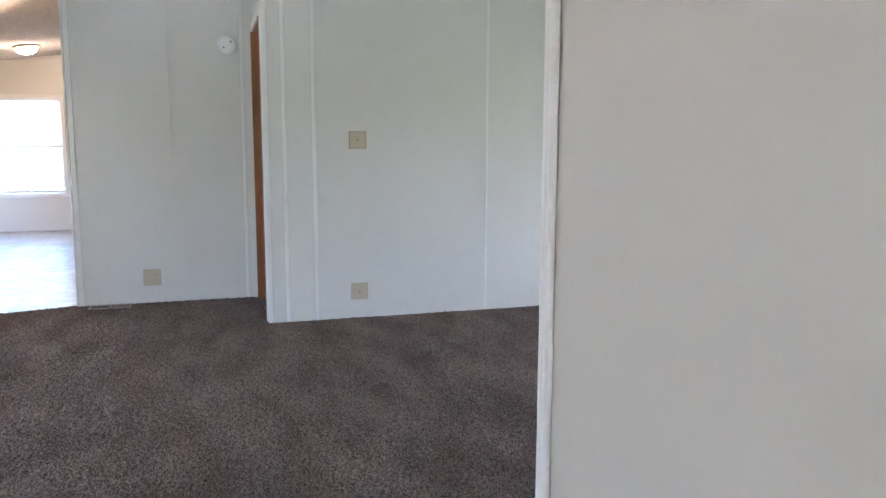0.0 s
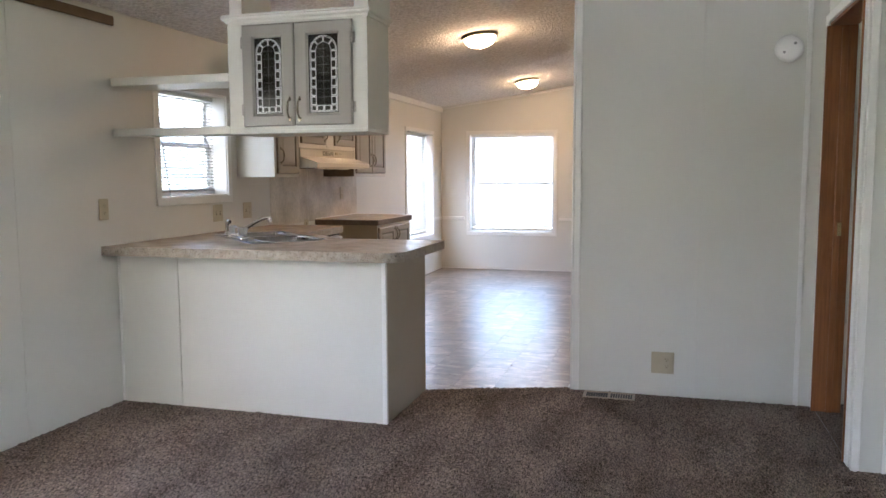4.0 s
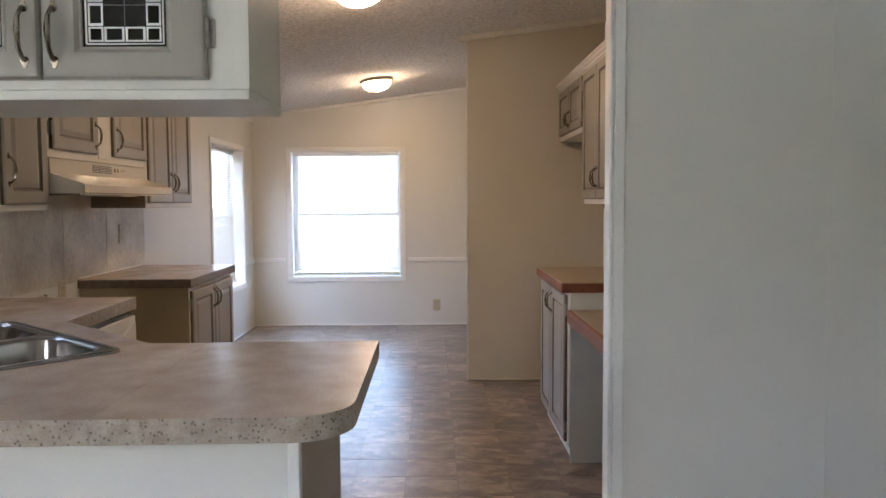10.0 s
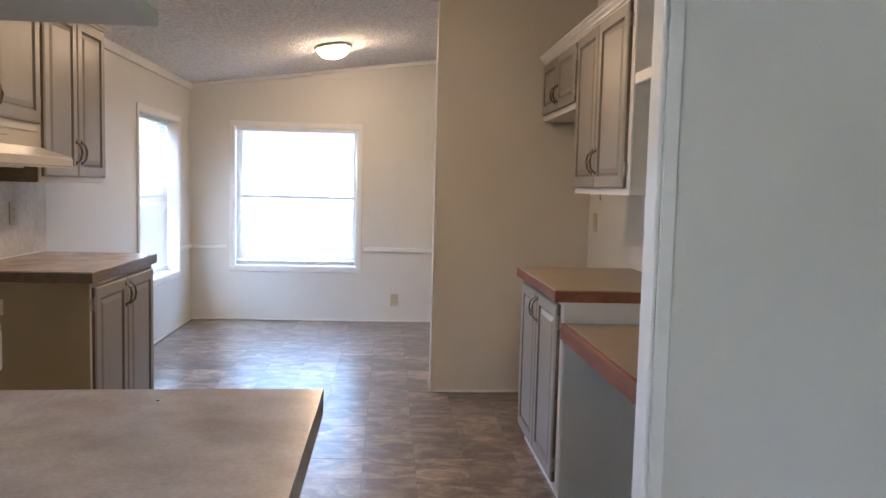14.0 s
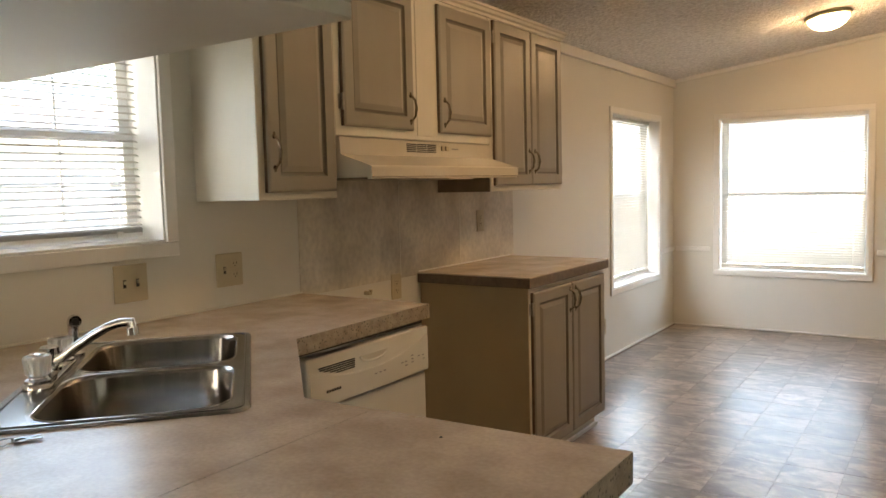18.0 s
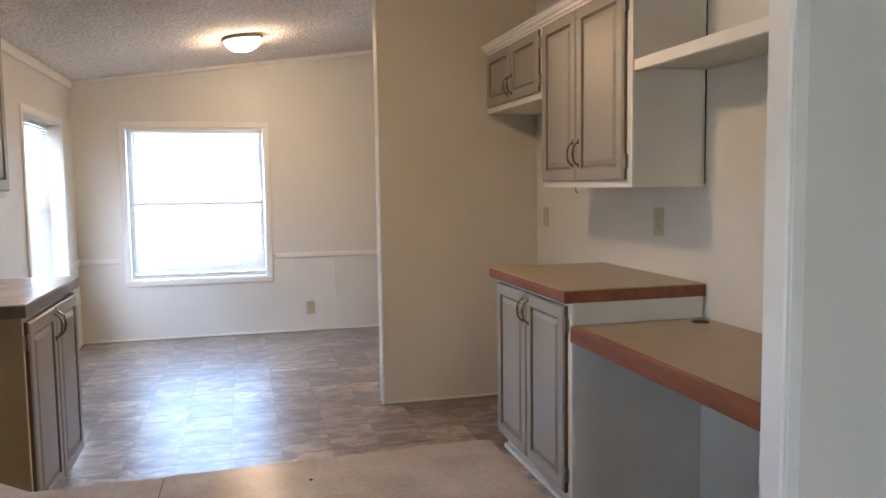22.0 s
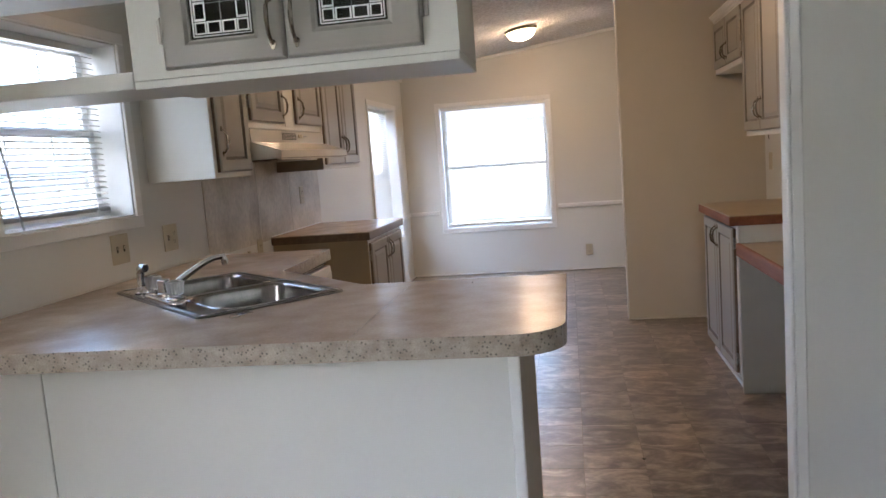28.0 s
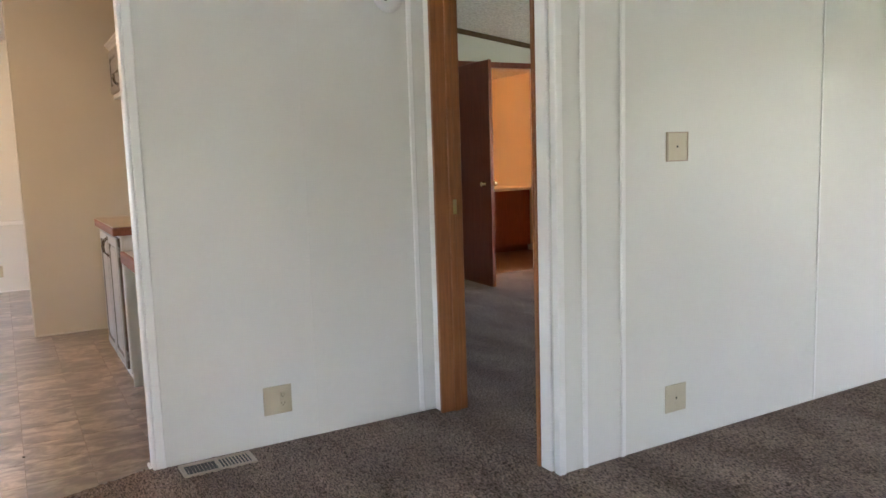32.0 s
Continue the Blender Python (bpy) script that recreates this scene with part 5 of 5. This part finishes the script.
on_west = lambda u, w, z: (w, u, z)
on_north = lambda u, w, z: (u, YE - w, z)
on_kend = lambda u, w, z: (u, -w, z)
on_living = lambda u, w, z: (u, -0.965 - w, z)
on_kside = lambda u, w, z: (3.15 - w, u, z)
plate("wall_switch", "almond double toggle switch plate beside the sink window", "switch", on_west, 0.10, 1.043, 0.118, 0.118, "double")
plate("wall_outlet", "almond switch and outlet plate over the worktop", "outlet", on_west, 0.493, 1.045, 0.118, 0.118, "combo")
plate("wall_outlet", "almond outlet on the living room side wall", "outlet", on_west, -1.030, 1.118, 0.074, 0.118, "outlet")
plate("wall_outlet", "almond outlet behind the range space", "outlet", on_west, 1.465, 0.865, 0.074, 0.118, "outlet")
plate("wall_outlet", "pale outlet on the mottled backsplash", "outlet", lambda u, w, z: (w + 0.004, u, z), 2.224, 1.132, 0.072, 0.115, "outlet")
plate("wall_outlet", "almond outlet low on the dining wall", "outlet", on_north, 1.941, 0.213, 0.074, 0.118, "outlet")
plate("wall_outlet", "almond outlet low beside the dining window", "outlet", on_west, 3.98, 0.25, 0.074, 0.118, "outlet")
plate("wall_outlet", "almond outlet low on the partition", "outlet", on_kend, 3.008, 0.199, 0.128, 0.128, "half")
plate("wall_outlet", "almond jack plate on the living room wall", "wall plate", on_living, 4.443, 0.193, 0.122, 0.120, "thermostat")
tm = plate("thermostat", "almond square thermostat plate on the living room wall", "thermostat", on_living, 4.440, 1.256, 0.122, 0.120, "thermostat")
for q in ((4.379, 4.501, 1.311, 1.316), (4.379, 4.501, 1.196, 1.201), (4.379, 4.388, 1.2012, 1.3108), (4.4965, 4.501, 1.2012, 1.3108)):
    slab("bezel", M_VENT, tm, q[0], q[1], 0.006, 0.011, q[2], q[3], f=on_living, bevel=0.0008, label="darker raised bezel")
plate("wall_plate", "almond blank wall plate", "wall plate", on_kside, 2.955, 1.117, 0.074, 0.118, "blank")
plate("wall_outlet", "almond outlet with metal rim over the desk", "outlet", on_kside, 1.655, 1.145, 0.080, 0.125, "outlet")
st = thing("gas_stub", "small tan pipe stub on the wall", "pipe stub", (0.02, 1.243, 0.864))
part("stub", tube(bmesh.new(), [(0.0, 1.243, 0.864), (0.03, 1.243, 0.864), (0.032, 1.243, 0.88)], 0.010, 10), M_ALMOND, st)
sm = thing("smoke_detector", "round white smoke detector on the partition", "smoke detector", (3.626, 0.0, 1.976))
bm = lathe(bmesh.new(), [(0.072, 0.0005), (0.074, 0.010), (0.068, 0.026), (0.052, 0.036), (0.030, 0.038), (0.0, 0.038)], sides=32)
bmesh.ops.transform(bm, matrix=Matrix.Translation((3.626, 0, 1.976)) @ Matrix.Rotation(radians(90), 4, "X"), verts=bm.verts[:])
part("shell", bm, M_WHITE, sm, smooth=True)
for a in (40, 220):
    c = (3.626 + 0.035 * math.cos(radians(a)), 1.976 + 0.035 * math.sin(radians(a)))
    part("button", tube(bmesh.new(), [(c[0], -0.033, c[1]), (c[0], -0.0395, c[1])], 0.008, 10), M_GREYMARK, sm)


def ceiling_lamp(x, y):
    z = ceil(x)
    lm = thing("ceiling_lamp", "lit frosted glass dome ceiling lamp with white rim", "ceiling lamp", (x, y, z), group="kitchen ceiling lamps")
    tilt = Matrix.Translation((x, y, z)) @ Matrix.Rotation(-math.atan(SLOPE), 4, "Y")
    for n, pr, m in (("rim", [(0.0, -0.001), (0.142, -0.001), (0.150, -0.012), (0.145, -0.026), (0.130, -0.030)], M_ALMOND),
                     ("dome", [(0.129, -0.028), (0.122, -0.050), (0.103, -0.074), (0.074, -0.091), (0.040, -0.100), (0.012, -0.102), (0.010, -0.109), (0.0, -0.111)], M_LAMP)):
        bm = lathe(bmesh.new(), pr, sides=36)
        bmesh.ops.transform(bm, matrix=tilt, verts=bm.verts[:])
        part(n, bm, m, lm, smooth=True)


ceiling_lamp(1.53, 1.55)
ceiling_lamp(1.405, 4.47)


def floor_vent(label, x0, x1, y0, y1):
    v = thing("floor_vent", label, "floor vent", ((x0 + x1) / 2, (y0 + y1) / 2, 0.004), group="floor vents")
    b = box(box(box(box(bmesh.new(), x0, x1, y0, y0 + 0.016, 0.004, 0.012), x0, x1, y1 - 0.016, y1, 0.004, 0.012), x0, x0 + 0.016, y0 + 0.016, y1 - 0.016, 0.004, 0.012), x1 - 0.016, x1, y0 + 0.016, y1 - 0.016, 0.004, 0.012)
    part("frame", b, M_VENT, v)
    slab("well", M_DARK, v, x0 + 0.010, x1 - 0.010, y0 + 0.010, y1 - 0.010, 0.0042, 0.0056, bevel=0)
    slab("divider", M_VENT, v, (x0 + x1) / 2 - 0.006, (x0 + x1) / 2 + 0.006, y0 + 0.016, y1 - 0.016, 0.0057, 0.0115)
    n = 18
    for k in range(n):
        x = x0 + 0.02 + (x1 - x0 - 0.04) * (k + 0.5) / n
        wl = 0.0006 if k < n / 2 else 0.0016
        slab("louvre", M_VENT, v, x - wl, x + wl, y0 + 0.016, y1 - 0.016, 0.0058, 0.0066 if k < n / 2 else 0.0112, bevel=0)


floor_vent("brown metal floor register by the partition", 2.562, 2.858, -0.172, -0.036)
floor_vent("brown metal floor register by the living room wall", 6.60, 6.90, -1.53, -1.40)

# doorway to the bedroom
dj = thing("door_1", "oak-lined open bedroom doorway with white casing", "doorway", (3.87, -0.46, 0.0), kind="structure")
slab("jamb", M_JAMB, dj, 3.797, 3.945, -0.084, -0.066, 0.0, 2.072, bevel=0.002)
slab("jamb", M_JAMB, dj, 3.797, 3.945, -0.862, -0.844, 0.0, 2.072, bevel=0.002)
slab("head_jamb", M_JAMB, dj, 3.815, 3.945, -0.862, -0.066, 2.0725, 2.090, bevel=0.002)
slab("stop", M_JAMB, dj, 3.868, 3.900, -0.096, -0.0845, 0.0, 2.060, bevel=0.003)
slab("stop", M_JAMB, dj, 3.868, 3.900, -0.8435, -0.832, 0.0, 2.060, bevel=0.003)
for q in ((-0.066, -0.006, 0.0, 2.14), (-0.930, -0.862, 0.0, 2.14)):
    slab("casing", M_WHITE, dj, 3.803, 3.8195, q[0], q[1], q[2], q[3], bevel=0.005)
slab("casing", M_WHITE, dj, 3.803, 3.8195, -0.8615, -0.0665, 2.0905, 2.14, bevel=0.005)
slab("strike_plate", M_BRASS, dj, 3.885, 3.905, -0.0965, -0.0958, 0.97, 1.04, bevel=0)
gr = thing("air_grille", "white air grille above the bedroom doorway", "air grille", (3.81, -0.5, 2.25))
slab("frame", M_WHITE, gr, 3.812, 3.8195, -0.78, -0.24, 2.225, 2.345, bevel=0.003)
for k in range(9):
    slab("louvre", M_WHITE, gr, 3.807, 3.8118, -0.76, -0.26, 2.237 + k * 0.0115, 2.2425 + k * 0.0115, bevel=0.001)

# open bathroom door and what shows beyond it
bd = thing("bathroom_door", "dark mahogany flush door standing open with brass knob", "door", (5.99, 3.30, 0.0))
dm = lambda u, w, z: (5.975 - 0.055 * u - w, 3.295 - 0.998 * u, z)
part("leaf", box(bmesh.new(), 0.0, 0.68, 0.0, 0.035, 0.018, 2.085, dm, 0.002), M_DOORW, bd)
part("knob", tube(bmesh.new(), [(5.945, 3.295 - 0.61, 0.97), (5.965, 3.295 - 0.61, 0.97), (5.985, 3.295 - 0.61, 0.97), (6.01, 3.295 - 0.61, 0.97)], [0.028, 0.010, 0.026, 0.020], 12), M_BRASS, bd, smooth=True)
part("knob", tube(bmesh.new(), [(5.895, 3.295 - 0.61, 0.97), (5.88, 3.295 - 0.61, 0.97), (5.845, 3.295 - 0.61, 0.97)], [0.012, 0.026, 0.022], 12), M_BRASS, bd, smooth=True)
dj = thing("door_2", "dark wood bathroom doorway frame", "doorway", (6.37, 3.35, 0.0), kind="structure")
slab("jamb", M_DOORW, dj, 5.977, 5.9895, 3.290, 3.41, 0.0, 2.10)
slab("jamb", M_DOORW, dj, 6.951, 6.963, 3.290, 3.41, 0.0, 2.10)
slab("head_jamb", M_DOORW, dj, 5.93, 7.01, 3.285, 3.2995, 2.101, 2.155)
slab("casing", M_DOORW, dj, 5.93, 5.9765, 3.287, 3.2995, 0.01, 2.10)
slab("casing", M_DOORW, dj, 6.964, 7.01, 3.287, 3.2995, 0.01, 2.10)
slab("floor_bath", M_BROWNTRIM, None, 4.06, XR, 3.30, YE, -0.001, 0.004, bevel=0, label="dark reddish-brown bathroom floor", category="floor", kind="structure")
vn = thing("bathroom_vanity", "dark brown bathroom cabinet with pale top", "cabinet", (7.4, 5.3, 0.0))
slab("body", M_DOORW, vn, 5.6, XR - 0.01, 4.66, YE - 0.01, 0.08, 0.775)
slab("plinth", M_DOORW, vn, 5.6, XR - 0.01, 4.72, YE - 0.01, 0.0, 0.08)
slab("top", M_CREAM, vn, 5.58, XR - 0.005, 4.64, YE - 0.005, 0.7755, 0.810)
slab("tap", M_CHROME, vn, 7.45, 7.49, 5.52, 5.60, 0.8105, 0.93)
slope_trim("trim_bath", "brown ceiling moulding in the bathroom", M_BROWNTRIM, 5.0, XR, YE - 0.02, YE, 0.05)
bl_ = thing("bathroom_lamp", "lit warm bathroom wall lamp", "wall lamp", (6.3, 5.6, 2.0))
slab("bar", M_BRASS, bl_, 5.7, 6.1, YE - 0.04, YE - 0.005, 1.86, 1.95)
for k in range(3):
    part("bulb", lathe(bmesh.new(), [(0.0, 0.05), (0.035, 0.035), (0.045, 0.0), (0.030, -0.035), (0.0, -0.045)], (5.78 + 0.12 * k, YE - 0.10, 1.90), 14), glow("bath_bulb", (1.0, 0.36, 0.10), 11.0), bl_, smooth=True)

# ---------- outside ----------
gd = bmesh.new()
gd.faces.new([gd.verts.new(p) for p in ((-400, -400, -0.7), (400, -400, -0.7), (400, 400, -0.7), (-400, 400, -0.7))])
part("ground", gd, M_GRASS, None, "mown green grass around the home", category="ground", kind="structure")
slab("pavement", M_CONC, None, -9.0, -0.9, -40, 40, -0.75, -0.66, bevel=0, label="pale concrete drive beside the home", category="pavement", kind="structure")
slab("patio", M_CONC, None, -3.0, 8.0, 8.5, 13.0, -0.75, -0.665, bevel=0, label="pale concrete pad behind the home", category="pavement", kind="structure")


def neighbour(x0, x1, y0, y1, face, windows):
    """A plain sided house; windows are (along, low) on the wall that faces this home."""
    hs = thing("neighbour_house", "pale sided single-storey house with dark shutters", "house", ((x0 + x1) / 2, (y0 + y1) / 2, -0.7), group="neighbouring houses")
    slab("wall", M_SIDING, hs, x0, x1, y0, y1, -0.7, 2.3, bevel=0)
    for k in range(20):
        z = -0.65 + k * 0.145
        slab("siding_board", M_SIDING, hs, *((x1, x1 + 0.02, y0, y1) if face == "e" else (x0, x1, y0 - 0.02, y0)), z, z + 0.13, bevel=0)
    bm = bmesh.new()
    ym, xm = (y0 + y1) / 2, (x0 + x1) / 2
    if face == "e":
        pts = [(x0 - 0.4, y0 - 0.4, 2.28), (x1 + 0.4, y0 - 0.4, 2.28), (x1 + 0.4, y1 + 0.4, 2.28), (x0 - 0.4, y1 + 0.4, 2.28), (xm, y0 - 0.4, 3.7), (xm, y1 + 0.4, 3.7)]
    else:
        pts = [(x1 + 0.4, y0 - 0.4, 2.28), (x1 + 0.4, y1 + 0.4, 2.28), (x0 - 0.4, y1 + 0.4, 2.28), (x0 - 0.4, y0 - 0.4, 2.28), (x1 + 0.4, ym, 3.7), (x0 - 0.4, ym, 3.7)]
    v = [bm.verts.new(p) for p in pts]
    for q in ((0, 1, 4), (1, 2, 5, 4), (2, 3, 5), (3, 0, 4, 5), (0, 3, 2, 1)):
        bm.faces.new([v[i] for i in q])
    bmesh.ops.recalc_face_normals(bm, faces=bm.faces[:])
    part("roof", bm, M_ROOF, hs)
    f = (lambda u, w, z: (x1 + 0.02 + w, u, z)) if face == "e" else (lambda u, w, z: (u, y0 - 0.02 - w, z))
    for u, z in windows:
        wd = slab("window", M_SASH, hs, u - 0.5, u + 0.5, 0.0, 0.05, z, z + 1.3, f=f)
        slab("pane", M_DARK, wd, u - 0.44, u + 0.44, 0.051, 0.056, z + 0.06, z + 1.24, f=f, bevel=0)
        for s in (-0.72, 0.72):
            slab("shutter", M_SHUT, hs, u + s - 0.18, u + s + 0.18, 0.0, 0.04, z - 0.02, z + 1.32, f=f)


neighbour(-20.0, -12.5, -4.0, 14.0, "e", [(-2.0, 0.3), (1.2, 0.3), (5.0, 0.3), (9.0, 0.3)])
neighbour(-8.0, 9.0, 20.0, 27.0, "s", [(-6.5, 0.3), (7.0, 0.3)])


def tree(x, y, height, seed):
    rnd = random.Random(seed)
    tr = thing("tree", "leafy green tree beyond the windows", "tree", (x, y, -0.7), group="trees outside")
    bm = tube(bmesh.new(), [(x, y, -0.75), (x + 0.1, y, height * 0.3), (x - 0.05, y + 0.1, height * 0.75)], [0.22, 0.16, 0.06], 9)
    for k in range(7):
        a, z = rnd.uniform(0, 6.28), height * rnd.uniform(0.25, 0.6)
        r = height * rnd.uniform(0.18, 0.32)
        tube(bm, [(x, y, z), (x + r * 0.5 * math.cos(a), y + r * 0.5 * math.sin(a), z + r * 0.45), (x + r * math.cos(a), y + r * math.sin(a), z + r * 0.6)], [0.08, 0.05, 0.015], 6)
    part("trunk", bm, M_BARK, tr)
    verts, faces = [], []
    for k in range(2600):
        while True:
            p = Vector((rnd.uniform(-1, 1), rnd.uniform(-1, 1), rnd.uniform(-1, 1)))
            if 0.25 < p.length < 1:
                break
        lump = 0.75 + 0.35 * noise.noise(p * 2.3 + Vector((seed, 0, 0)))
        c = Vector((x, y, height * 0.68)) + Vector((p.x * height * 0.36, p.y * height * 0.36, p.z * height * 0.36)) * lump
        u, v = Vector((rnd.gauss(0, 1), rnd.gauss(0, 1), rnd.gauss(0, 1))).normalized(), Vector((rnd.gauss(0, 1), rnd.gauss(0, 1), rnd.gauss(0, 1))).normalized()
        s, i = rnd.uniform(0.08, 0.17), len(verts)
        verts += [c - u * s, c + v * s * 0.5, c + u * s, c - v * s * 0.5]
        faces.append((i, i + 1, i + 2, i + 3))
    me = bpy.data.meshes.new("crown")
    me.from_pydata([tuple(v - ORIGIN[tr]) for v in verts], [], faces)
    me.materials.append(M_LEAF)
    cr = new("crown", me)
    cr.parent = tr


for k, (x, y, h) in enumerate(((-10.5, 3.2, 5.5), (-11.5, -7.5, 7.0), (-6.5, 16.0, 6.5), (7.5, 17.0, 6.0), (2.5, 30.5, 9.0), (-22, 16, 9.5))):
    tree(x, y, h, k + 3)

# ---------- vinyl tiles of the kitchen floor ----------
PX, PY = 0.2475, 0.2520
tile_meshes = {}
floor_ob = bpy.data.objects["floor"]


def tile(x0, x1, y0, y1):
    """One vinyl tile; whole tiles share a mesh."""
    key = (round(x1 - x0, 3), round(y1 - y0, 3))
    if key not in tile_meshes:
        bm = box(bmesh.new(), -key[0] / 2, key[0] / 2, -key[1] / 2, key[1] / 2, -0.0011, 0.0)
        me = bpy.data.meshes.new("tile")
        bm.to_mesh(me)
        bm.free()
        me.materials.append(M_TILE)
        tile_meshes[key] = me
    o = new("tile", tile_meshes[key])
    o.parent = floor_ob
    o.location = ((x0 + x1) / 2, (y0 + y1) / 2, 0)


for i in range(0, 17):
    for j in range(-2, 23):
        x0, y0 = 0.040 + i * PX - 0.006, -0.118 + j * PY
        x1, y1 = x0 + PX, y0 + PY
        x0, x1, y0, y1 = max(x0, 0.002), min(x1, 3.948), y0, min(y1, YE - 0.002)
        cx, cy = (x0 + x1) / 2, (y0 + y1) / 2
        if x1 - x0 < 0.03 or y1 - y0 < 0.03 or (cy < 3.0 and not 0.0 < cx < 3.0) or (cy < 1.5 and cx < 0.45) or (1.7 < cy < 2.5 and cx < 0.45) or (cy < -0.25 and cx < 1.5) or (cy < 0 and cx > 2.5):
            continue
        tile(x0 + 0.0011, x1 - 0.0011, y0 + 0.0009, y1 - 0.0009)
